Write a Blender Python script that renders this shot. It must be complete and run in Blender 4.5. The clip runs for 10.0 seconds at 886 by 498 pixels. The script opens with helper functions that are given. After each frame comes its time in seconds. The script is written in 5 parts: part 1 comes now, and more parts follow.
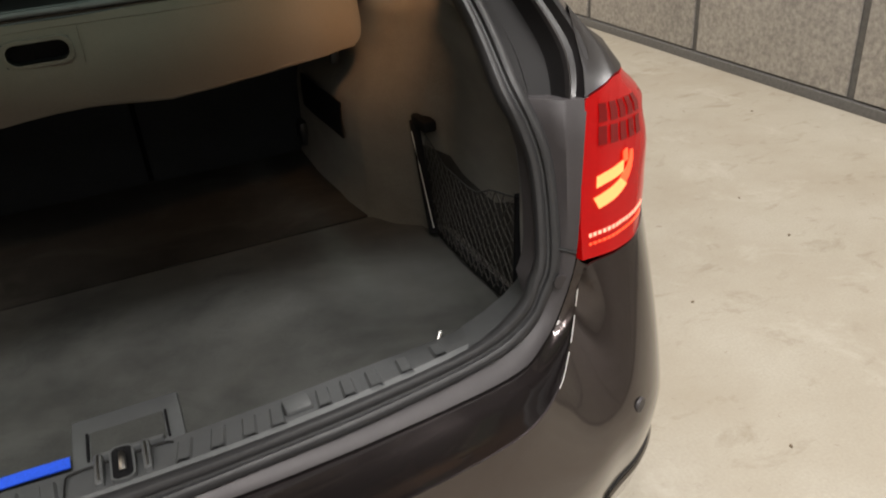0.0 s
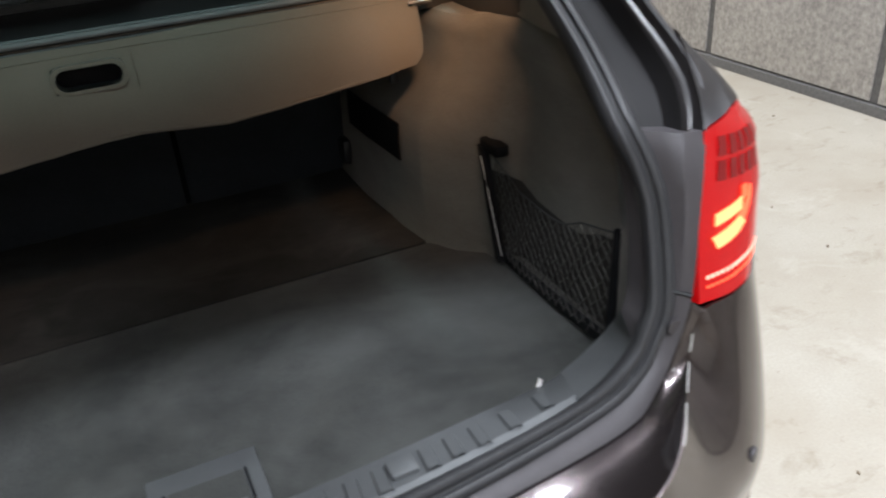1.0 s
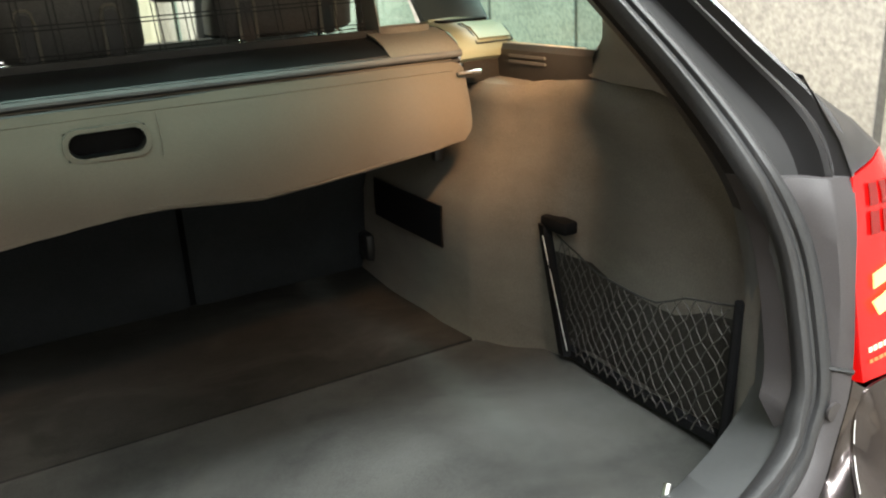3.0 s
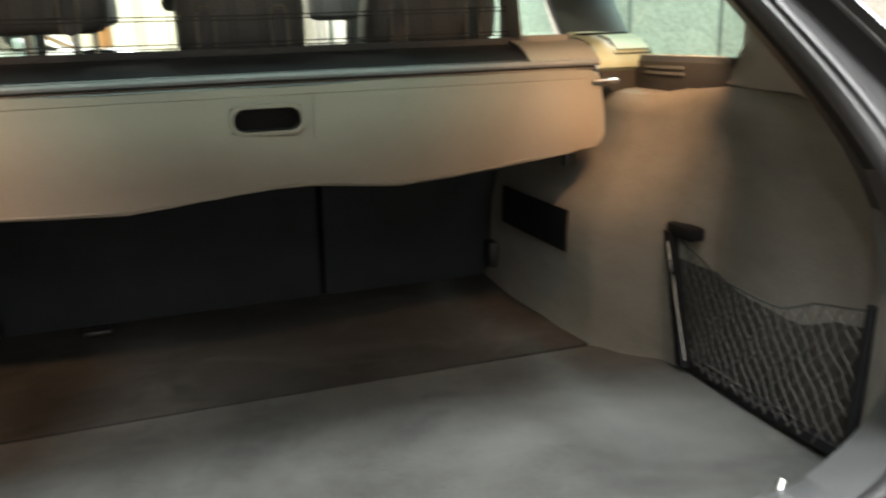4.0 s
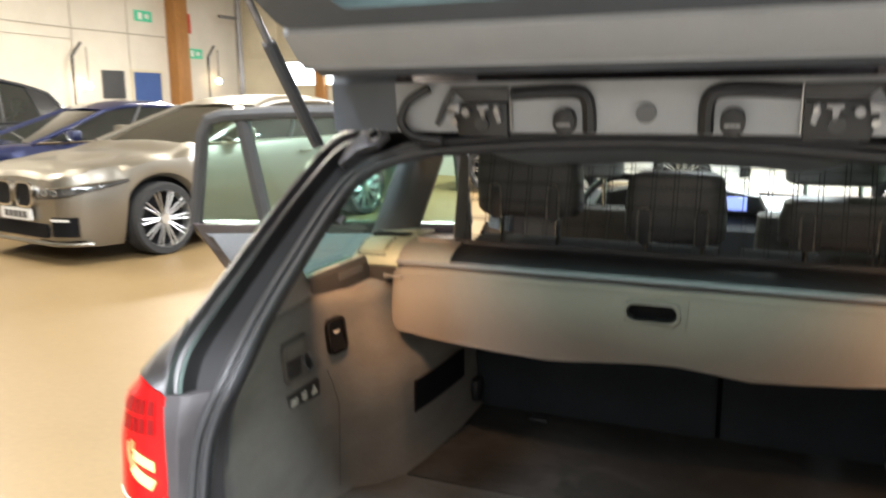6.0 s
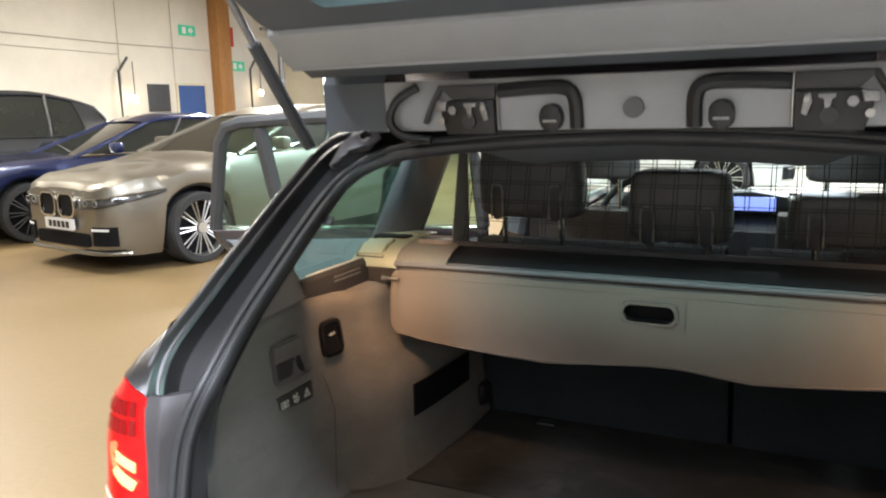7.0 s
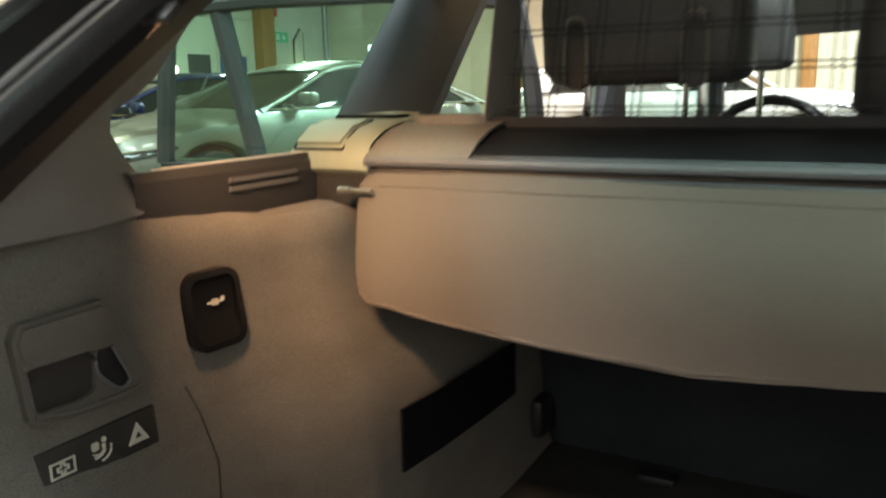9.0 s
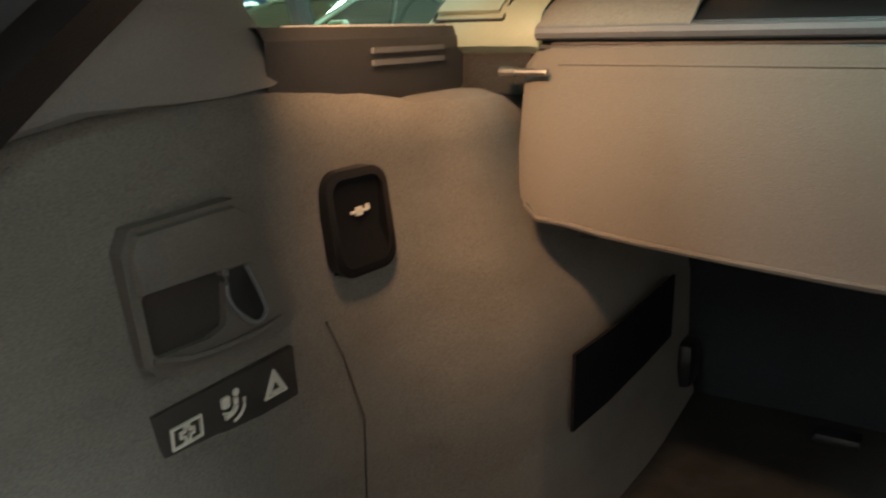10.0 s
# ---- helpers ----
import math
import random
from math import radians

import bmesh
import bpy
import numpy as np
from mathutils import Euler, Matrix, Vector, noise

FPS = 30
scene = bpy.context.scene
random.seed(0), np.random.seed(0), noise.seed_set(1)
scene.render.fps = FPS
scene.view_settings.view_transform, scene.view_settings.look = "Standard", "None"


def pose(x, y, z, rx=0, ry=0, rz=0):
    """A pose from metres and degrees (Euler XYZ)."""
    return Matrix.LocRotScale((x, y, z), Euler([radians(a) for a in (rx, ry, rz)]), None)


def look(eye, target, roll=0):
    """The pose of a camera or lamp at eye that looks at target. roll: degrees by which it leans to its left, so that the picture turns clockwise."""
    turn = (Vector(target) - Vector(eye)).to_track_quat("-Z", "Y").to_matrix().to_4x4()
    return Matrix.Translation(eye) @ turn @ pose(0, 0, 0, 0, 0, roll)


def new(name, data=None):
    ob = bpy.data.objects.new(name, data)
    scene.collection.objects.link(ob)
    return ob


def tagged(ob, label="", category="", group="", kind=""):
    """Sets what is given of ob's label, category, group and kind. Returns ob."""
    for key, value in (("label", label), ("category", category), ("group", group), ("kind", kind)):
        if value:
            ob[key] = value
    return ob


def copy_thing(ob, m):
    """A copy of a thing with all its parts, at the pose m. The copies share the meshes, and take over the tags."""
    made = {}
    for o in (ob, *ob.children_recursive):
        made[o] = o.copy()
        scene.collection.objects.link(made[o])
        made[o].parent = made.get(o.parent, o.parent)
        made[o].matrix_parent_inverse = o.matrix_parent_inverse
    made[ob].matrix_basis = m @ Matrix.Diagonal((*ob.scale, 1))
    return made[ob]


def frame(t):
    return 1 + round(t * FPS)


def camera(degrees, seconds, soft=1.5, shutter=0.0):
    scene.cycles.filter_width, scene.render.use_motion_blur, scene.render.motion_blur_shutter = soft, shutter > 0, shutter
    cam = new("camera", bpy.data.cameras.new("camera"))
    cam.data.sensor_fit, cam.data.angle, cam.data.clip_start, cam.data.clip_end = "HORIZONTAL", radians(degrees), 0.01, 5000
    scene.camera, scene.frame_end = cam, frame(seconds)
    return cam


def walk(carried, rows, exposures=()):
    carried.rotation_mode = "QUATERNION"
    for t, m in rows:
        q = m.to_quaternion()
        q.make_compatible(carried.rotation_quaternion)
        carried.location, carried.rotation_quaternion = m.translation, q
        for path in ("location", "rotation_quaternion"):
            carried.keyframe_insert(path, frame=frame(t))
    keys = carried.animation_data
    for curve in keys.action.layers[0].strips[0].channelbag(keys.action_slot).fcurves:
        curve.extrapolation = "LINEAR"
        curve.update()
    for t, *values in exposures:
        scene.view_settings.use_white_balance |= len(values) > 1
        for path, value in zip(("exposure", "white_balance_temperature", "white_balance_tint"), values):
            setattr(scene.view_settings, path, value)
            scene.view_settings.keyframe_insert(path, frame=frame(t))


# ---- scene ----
cam = camera(59.4, 10.0, soft=2.0, shutter=0.6)
PATH = [
    (0, (0.113, -0.403, 1.286), (0.762, 1.223, 0.32), -4.8),
    (0.5, (0.102, -0.354, 1.306), (0.766, 1.265, 0.338), -4.8),
    (1, (0.021, -0.259, 1.311), (0.699, 1.35, 0.336), -4.8),
    (1.5, (-0.055, -0.193, 1.317), (0.67, 1.389, 0.331), -4.9),
    (1.8, (-0.064, -0.144, 1.311), (0.706, 1.417, 0.327), -4.6),
    (2, (-0.063, -0.08, 1.257), (0.735, 1.463, 0.266), -4.5),
    (2.5, (-0.068, -0.043, 1.244), (0.77, 1.531, 0.34), -3.9),
    (2.7, (-0.07, -0.053, 1.225), (0.798, 1.565, 0.433), -3.8),
    (3.8, (-0.065, -0.142, 1.115), (0.597, 1.664, 0.569), -2.5),
    (4, (-0.103, -0.136, 1.118), (0.483, 1.699, 0.581), -2.0),
    (4.5, (-0.088, -0.204, 1.128), (0.142, 1.724, 0.648), -1.6),
    (5, (0.01, -0.308, 1.16), (-0.147, 1.641, 0.743), -1.0),
    (5.5, (0.12, -0.401, 1.268), (-0.428, 1.481, 0.87), -0.4),
    (6, (0.201, -0.48, 1.414), (-0.565, 1.328, 1.036), -0.4),
    (6.2, (0.237, -0.517, 1.468), (-0.573, 1.275, 1.105), -0.3),
    (7.3, (0.286, -0.305, 1.349), (-0.594, 1.455, 0.993), -1.6),
    (7.5, (0.212, -0.194, 1.316), (-0.676, 1.563, 0.964), -1.5),
    (8, (0.084, 0.07, 1.215), (-0.826, 1.82, 0.883), -1.3),
    (8.5, (0.017, 0.255, 1.162), (-0.917, 1.991, 0.822), -1.3),
    (9, (-0.066, 0.347, 1.134), (-1.04, 2.048, 0.736), -1.3),
    (9.5, (-0.225, 0.423, 1.062), (-1.184, 2.12, 0.617), -1.3),
    (10, (-0.276, 0.425, 1.068), (-1.272, 2.071, 0.522), -1.0),
]
EXPOSURES = [(0, -0.42, 6900, 10), (1.0, 0.03, 5900, 9), (1.5, 0.35, 6000, 8), (2.0, 0.78, 6200, 6), (2.5, 0.96, 6400, 2), (4.0, 1.25, 6500, 5), (5.0, 1.6, 5900, 9), (5.5, 1.65, 6100, 9), (6.2, 1.0, 6100, 9), (7.5, 0.88, 5700, 9),
             (8.5, 1.08, 6300, 7), (9.5, 0.8, 6200, 6), (10.0, 0.8, 6200, 6)]
walk(cam, [(t, look(eye, target, roll)) for t, eye, target, roll in PATH], EXPOSURES)

# ---- world and light ----
world = bpy.data.worlds.new("hall_air")
scene.world = world
world.use_nodes = True
world.node_tree.nodes["Background"].inputs[0].default_value = (0.9, 0.95, 1.0, 1)
world.node_tree.nodes["Background"].inputs[1].default_value = 0.05


def area(name, eye, target, w, h, watts, color):
    d = bpy.data.lights.new(name, "AREA")
    d.shape, d.size, d.size_y, d.energy, d.color = "RECTANGLE", w, h, watts, color
    ob = new(name, d)
    ob.matrix_world = look(eye, target)
    return ob


COOL, WARM, TUNGSTEN = (0.98, 0.98, 1.0), (1.0, 0.88, 0.7), (1.0, 0.54, 0.27)
# tube lamps, added out of view: place, colour, watts, turn about the upright
# the one at (-2.3, -2.1) is a fill for the right inner wall
LAMPS = [(0.2, -2.0, COOL, 390, 90), (2.2, 1.6, COOL, 200, 0), (0.5, 9.5, COOL, 500, 0), (-2.3, -2.1, COOL, 122, 0), (-1.0, -6.8, COOL, 70, 0),
         (-4.2, 3.6, WARM, 122, 0), (-4.2, 10.5, WARM, 300, 0), (-9.8, 4.5, WARM, 360, 0), (-9.8, 12.5, WARM, 500, 0), (0.0, 16.0, COOL, 680, 0)]
CEIL = 5.2
for lx, ly, lc, lw, lt in LAMPS:
    tl = area("tube_light", (lx, ly, CEIL - 0.36), (lx, ly, 0), 0.3, 3.0, lw, lc)
    tl.matrix_world = tl.matrix_world @ Matrix.Rotation(radians(lt), 4, "Z")
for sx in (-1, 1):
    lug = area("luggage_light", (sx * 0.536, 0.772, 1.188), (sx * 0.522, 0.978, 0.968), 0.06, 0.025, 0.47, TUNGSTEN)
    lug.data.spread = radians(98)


# ---- materials ----
def mat(name, color, rough=0.6, metal=0.0, grain=0.0, scale=60.0, stain=0.0, big=3.0, bump=0.0, coat=0.0,
        emit=None, power=0.0, spec=0.5, stretch=(1, 1, 1), tint=None, vary=0.0):
    m = bpy.data.materials.new(name)
    m.use_nodes = True
    nt = m.node_tree
    b = nt.nodes["Principled BSDF"]
    b.inputs["Base Color"].default_value = (*color, 1)
    b.inputs["Roughness"].default_value = rough
    b.inputs["Metallic"].default_value = metal
    b.inputs["Specular IOR Level"].default_value = spec
    b.inputs["Coat Weight"].default_value = coat
    b.inputs["Coat Roughness"].default_value = 0.04
    if emit:
        b.inputs["Emission Color"].default_value = (*emit, 1)
        b.inputs["Emission Strength"].default_value = power
    if grain or stain or bump or vary:
        tc = nt.nodes.new("ShaderNodeTexCoord")
        mp = nt.nodes.new("ShaderNodeMapping")
        mp.inputs["Scale"].default_value = stretch
        nt.links.new(tc.outputs["Object"], mp.inputs[0])
        fine = nt.nodes.new("ShaderNodeTexNoise")
        fine.inputs["Scale"].default_value = scale
        fine.inputs["Detail"].default_value = 5
        wide = nt.nodes.new("ShaderNodeTexNoise")
        wide.inputs["Scale"].default_value = big
        wide.inputs["Detail"].default_value = 6
        wide.inputs["Roughness"].default_value = 0.65
        nt.links.new(mp.outputs[0], fine.inputs["Vector"])
        nt.links.new(mp.outputs[0], wide.inputs["Vector"])
        last = None
        rgb = nt.nodes.new("ShaderNodeRGB")
        rgb.outputs[0].default_value = (*color, 1)
        last = rgb.outputs[0]
        for tex, amt, other in ((fine, grain, None), (wide, stain, tint)):
            if amt:
                ramp = nt.nodes.new("ShaderNodeMapRange")
                ramp.inputs["From Min"].default_value, ramp.inputs["From Max"].default_value = 0.3, 0.7
                nt.links.new(tex.outputs["Fac"], ramp.inputs["Value"])
                dark = nt.nodes.new("ShaderNodeMix")
                dark.data_type = "RGBA"
                low = other or tuple(c * (1 - amt) for c in color)
                nt.links.new(ramp.outputs[0], dark.inputs[0])
                if other:
                    dark.inputs[7].default_value = (*other, 1)
                    ramp.inputs["To Max"].default_value = amt
                    nt.links.new(last, dark.inputs[6])
                else:
                    dark.blend_type = "MULTIPLY"
                    dark.inputs[7].default_value = (1 - amt, 1 - amt, 1 - amt, 1)
                    nt.links.new(last, dark.inputs[6])
                last = dark.outputs[2]
        if vary:
            info = nt.nodes.new("ShaderNodeObjectInfo")
            rng = nt.nodes.new("ShaderNodeMapRange")
            rng.inputs["To Min"].default_value, rng.inputs["To Max"].default_value = 1 - vary, 1 + vary
            nt.links.new(info.outputs["Random"], rng.inputs["Value"])
            mul = nt.nodes.new("ShaderNodeVectorMath")
            mul.operation = "SCALE"
            nt.links.new(last, mul.inputs[0])
            nt.links.new(rng.outputs[0], mul.inputs["Scale"])
            last = mul.outputs[0]
        nt.links.new(last, b.inputs["Base Color"])
        if bump:
            bp = nt.nodes.new("ShaderNodeBump")
            bp.inputs["Strength"].default_value = bump
            bp.inputs["Distance"].default_value = 0.002
            nt.links.new(fine.outputs["Fac"], bp.inputs["Height"])
            nt.links.new(bp.outputs[0], b.inputs["Normal"])
            rr = nt.nodes.new("ShaderNodeMapRange")
            rr.inputs["To Min"].default_value, rr.inputs["To Max"].default_value = max(0.02, rough - 0.12), min(1, rough + 0.12)
            nt.links.new(wide.outputs["Fac"], rr.inputs["Value"])
            nt.links.new(rr.outputs[0], b.inputs["Roughness"])
    return m


def spots(m, color, amount, scale, lo, hi, stretch=(1, 1, 1), detail=8):
    """Adds stains with ragged edges to a material's base colour."""
    nt = m.node_tree
    b = nt.nodes["Principled BSDF"]
    was = b.inputs["Base Color"].links[0].from_socket
    tc = nt.nodes.new("ShaderNodeTexCoord")
    mp = nt.nodes.new("ShaderNodeMapping")
    mp.inputs["Scale"].default_value = stretch
    mp.inputs["Rotation"].default_value = (0, 0, 0.5)
    nt.links.new(tc.outputs["Object"], mp.inputs[0])
    tex = nt.nodes.new("ShaderNodeTexNoise")
    tex.inputs["Scale"].default_value = scale
    tex.inputs["Detail"].default_value = detail
    tex.inputs["Roughness"].default_value = 0.68
    tex.inputs["Distortion"].default_value = 0.6
    nt.links.new(mp.outputs[0], tex.inputs["Vector"])
    ramp = nt.nodes.new("ShaderNodeMapRange")
    ramp.inputs["From Min"].default_value, ramp.inputs["From Max"].default_value = lo, hi
    ramp.inputs["To Max"].default_value = amount
    nt.links.new(tex.outputs["Fac"], ramp.inputs["Value"])
    mx = nt.nodes.new("ShaderNodeMix")
    mx.data_type = "RGBA"
    nt.links.new(ramp.outputs[0], mx.inputs[0])
    nt.links.new(was, mx.inputs[6])
    mx.inputs[7].default_value = (*color, 1)
    nt.links.new(mx.outputs[2], b.inputs["Base Color"])


def glass(name, color, rough=0.0, mixin=0.88):
    m = bpy.data.materials.new(name)
    m.use_nodes = True
    nt = m.node_tree
    nt.nodes.clear()
    out = nt.nodes.new("ShaderNodeOutputMaterial")
    clear = nt.nodes.new("ShaderNodeBsdfTransparent")
    clear.inputs[0].default_value = (*color, 1)
    gloss = nt.nodes.new("ShaderNodeBsdfGlossy")
    gloss.inputs["Roughness"].default_value = 0.02
    face = nt.nodes.new("ShaderNodeLayerWeight")
    face.inputs["Blend"].default_value = 0.5
    power = nt.nodes.new("ShaderNodeMath")
    power.operation = "POWER"
    power.inputs[1].default_value = 4.0
    nt.links.new(face.outputs["Facing"], power.inputs[0])
    fres = nt.nodes.new("ShaderNodeMapRange")
    fres.inputs["To Min"].default_value, fres.inputs["To Max"].default_value = 0.05, 0.9
    nt.links.new(power.outputs[0], fres.inputs["Value"])
    mx = nt.nodes.new("ShaderNodeMixShader")
    nt.links.new(fres.outputs[0], mx.inputs[0])
    nt.links.new(clear.outputs[0], mx.inputs[1])
    nt.links.new(gloss.outputs[0], mx.inputs[2])
    nt.links.new(mx.outputs[0], out.inputs[0])
    return m


PAINT = mat("dark_paint", (0.10, 0.083, 0.083), 0.24, 0.92, coat=1.0, grain=0.25, scale=900, stain=0.2, big=5)
PAINT.node_tree.nodes["Principled BSDF"].inputs["Coat Roughness"].default_value = 0.06
JAMB = mat("jamb_paint", (0.062, 0.056, 0.059), 0.55, 0.25, coat=0.0, grain=0.15, scale=500, stain=0.25, big=8)
RUBBER = mat("rubber", (0.03, 0.03, 0.032), 0.5, grain=0.3, scale=300, stain=0.3, big=10, bump=0.15)
CARPET = mat("trunk_carpet", (0.071, 0.073, 0.068), 0.95, grain=0.45, scale=700, stain=0.6, big=5, bump=0.6, spec=0.2)
FELT = mat("felt_trim", (0.17, 0.158, 0.138), 0.95, grain=0.35, scale=420, stain=0.28, big=7, bump=0.5, spec=0.2, stretch=(1, 1, 2.2))
SEATBACK = mat("seat_back_carpet", (0.036, 0.04, 0.044), 0.95, grain=0.4, scale=600, stain=0.3, big=5, bump=0.5, spec=0.05)
BROWNFELT = mat("brown_floor_felt", (0.038, 0.037, 0.034), 0.95, grain=0.45, scale=700, stain=0.5, big=5, bump=0.5, spec=0.2)
PLASTIC = mat("grey_plastic", (0.12, 0.123, 0.126), 0.55, grain=0.25, scale=900, stain=0.15, big=6, bump=0.2)
BLACK = mat("black_plastic", (0.014, 0.014, 0.015), 0.45, grain=0.3, scale=600, stain=0.2, big=9, bump=0.15)
LINING = mat("pillar_lining", (0.21, 0.20, 0.185), 0.6, grain=0.2, scale=700, stain=0.12, big=5, bump=0.25)
SATIN = mat("satin_jamb_paint", (0.011, 0.010, 0.0105), 0.62, 0.0, coat=0.0, spec=0.25, grain=0.2, scale=600, stain=0.25, big=8)
RIDGE = mat("ridge_paint", (0.015, 0.013, 0.014), 0.35, 0.2, coat=0.4, grain=0.2, scale=700, stain=0.2, big=8)
RIDGE.node_tree.nodes["Principled BSDF"].inputs["Coat Roughness"].default_value = 0.22
GLOSS = mat("gloss_black_plastic", (0.008, 0.008, 0.009), 0.22, grain=0.3, scale=600)
spots(CARPET, (0.105, 0.107, 0.10), 0.45, 3.2, 0.45, 0.75, (1, 1.3, 1), 3)
spots(CARPET, (0.052, 0.052, 0.046), 0.5, 7, 0.5, 0.75, (1.4, 1, 1), 3)
spots(BROWNFELT, (0.066, 0.064, 0.06), 0.4, 5, 0.48, 0.75, (1, 1.4, 1), 3)
spots(FELT, (0.14, 0.125, 0.108), 0.5, 9, 0.48, 0.75, (1, 1, 1), 4)
# near-black: painted shade in gaps and recesses, also plain black plastic parts
PIT = mat("shade_and_black_plastic", (0.006, 0.006, 0.007), 0.8, grain=0.3, scale=200, spec=0.15)
FABRIC = mat("blind_fabric", (0.148, 0.128, 0.104), 0.85, grain=0.25, scale=1100, stain=0.12, big=3, bump=0.35, spec=0.3)
CAPPL = mat("pale_plastic", (0.30, 0.325, 0.235), 0.5, grain=0.12, scale=900, stain=0.1, big=7, bump=0.1)
PILLAR = mat("pillar_trim", (0.08, 0.09, 0.096), 0.6, grain=0.2, scale=800, stain=0.12, big=5, bump=0.2)
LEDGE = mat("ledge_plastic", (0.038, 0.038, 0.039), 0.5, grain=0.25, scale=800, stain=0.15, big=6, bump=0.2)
GATETRIM = mat("gate_trim", (0.35, 0.36, 0.37), 0.55, grain=0.15, scale=900, stain=0.12, big=4, bump=0.15)
HEADER = mat("header_plastic", (0.12, 0.13, 0.14), 0.6, grain=0.2, scale=800, stain=0.15, big=5, bump=0.15)
SLATE = mat("slate_trim", (0.085, 0.095, 0.11), 0.6, grain=0.2, scale=800, stain=0.15, big=5, bump=0.15)
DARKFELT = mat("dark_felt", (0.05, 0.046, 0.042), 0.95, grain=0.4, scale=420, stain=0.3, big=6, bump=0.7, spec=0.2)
LINER = mat("headliner", (0.5, 0.5, 0.49), 0.9, grain=0.3, scale=500, stain=0.15, big=3, bump=0.3)
LEATHER = mat("black_leather", (0.082, 0.08, 0.077), 0.5, grain=0.35, scale=260, stain=0.2, big=6, bump=0.4)
CHROME = mat("chrome", (0.75, 0.75, 0.74), 0.12, 1.0, grain=0.1, scale=200)
STEEL = mat("bare_steel", (0.5, 0.49, 0.48), 0.35, 1.0, grain=0.25, scale=120, stain=0.3, big=20)
HINGE = mat("painted_hinge", (0.13, 0.125, 0.13), 0.42, 0.5, grain=0.2, scale=150, stain=0.35, big=30)
ZINC = mat("hinge_metal", (0.32, 0.32, 0.33), 0.38, 0.7, grain=0.2, scale=150, stain=0.3, big=30)
RED = mat("red_lens", (0.25, 0.002, 0.003), 0.2, coat=0.4, emit=(1.0, 0.006, 0.006), power=0.3, grain=0.15, scale=120)
DIMRED = mat("unlit_red_cell", (0.12, 0.003, 0.004), 0.25, emit=(1.0, 0.006, 0.006), power=0.1, coat=0.4, grain=0.3, scale=300)
GLOW = mat("lit_led", (1.0, 0.3, 0.1), 0.3, emit=(1.0, 0.25, 0.09), power=2.0)
GLOWEDGE = mat("lit_led_edge", (1.0, 0.12, 0.05), 0.3, emit=(1.0, 0.07, 0.02), power=1.5)
GLOWPALE = mat("lit_pale_dot", (0.9, 0.4, 0.3), 0.3, emit=(1.0, 0.3, 0.2), power=1.3)
MARK = mat("white_print", (0.54, 0.52, 0.45), 0.6, grain=0.1, scale=300)
BLUE = mat("blue_webbing", (0.01, 0.09, 0.75), 0.7, grain=0.3, scale=500, bump=0.3)
NETM = mat("net_cord", (0.02, 0.02, 0.02), 0.8, grain=0.3, scale=400)
TAPE = mat("net_tape", (0.2, 0.185, 0.155), 0.9, grain=0.3, scale=500, bump=0.3)
TINT = glass("tinted_glass", (0.5, 0.72, 0.65))
REARTINT = glass("rear_tinted_glass", (0.3, 0.43, 0.38))
CLEAR = glass("clear_glass", (0.82, 0.9, 0.85))
for cloth, fuzz in ((CARPET, 0.06), (FELT, 0.12), (FABRIC, 0.08)):
    cloth.node_tree.nodes["Principled BSDF"].inputs["Sheen Weight"].default_value = fuzz
    cloth.node_tree.nodes["Principled BSDF"].inputs["Sheen Roughness"].default_value = 0.45
SILLPL = mat("sill_plastic", (0.092, 0.096, 0.098), 0.5, grain=0.25, scale=900, stain=0.2, big=8, bump=0.2)
CONCRETE = mat("concrete_floor", (0.43, 0.395, 0.33), 0.55, grain=0.14, scale=140, stain=0.75, big=1.9, bump=0.08, tint=(0.31, 0.265, 0.2))
spots(CONCRETE, (0.22, 0.18, 0.12), 0.5, 5.5, 0.56, 0.68, (1, 1.7, 1))
spots(CONCRETE, (0.16, 0.125, 0.085), 0.6, 21, 0.64, 0.72, (1, 2.2, 1))
spots(CONCRETE, (0.5, 0.47, 0.41), 0.5, 3.1, 0.56, 0.7)
OCHRE = mat("ochre_floor_tone", (0.20, 0.138, 0.062), 0.42, grain=0.12, scale=30, stain=0.25, big=0.8, bump=0.15, tint=(0.21, 0.145, 0.072))
PANEL = mat("wall_panel_board", (0.47, 0.44, 0.405), 0.85, grain=0.42, scale=45, stain=0.2, big=2.0, bump=0.5, vary=0.05)
DARKJOINT = mat("dark_joint", (0.13, 0.125, 0.12), 0.6, grain=0.3, scale=60)
WHITEWALL = mat("white_wall_paint", (0.74, 0.71, 0.64), 0.8, grain=0.08, scale=30, stain=0.15, big=0.6, bump=0.15)
CREAM = mat("cream_wall_board", (0.72, 0.67, 0.52), 0.8, grain=0.1, scale=30, stain=0.18, big=0.8, vary=0.06)
CONDUIT = mat("grey_conduit", (0.5, 0.48, 0.43), 0.6, grain=0.1, scale=60)
CEILM = mat("ceiling_sheet", (0.5, 0.49, 0.46), 0.8, grain=0.1, scale=20, stain=0.15, big=0.5)
WOOD = mat("orange_wood", (0.5, 0.24, 0.07), 0.6, grain=0.35, scale=14, stain=0.3, big=2, stretch=(6, 6, 0.6))
TUBE = mat("lit_tube", (1, 1, 1), 0.5, emit=(1.0, 0.96, 0.86), power=9.0)
GREEN = mat("exit_green", (0.05, 0.34, 0.19), 0.5, emit=(0.1, 0.7, 0.4), power=0.15)
REDSIGN = mat("red_sign", (0.5, 0.03, 0.02), 0.5, grain=0.1)
DOORBLUE = mat("blue_door_paint", (0.04, 0.1, 0.33), 0.5, grain=0.12, scale=40, stain=0.1)
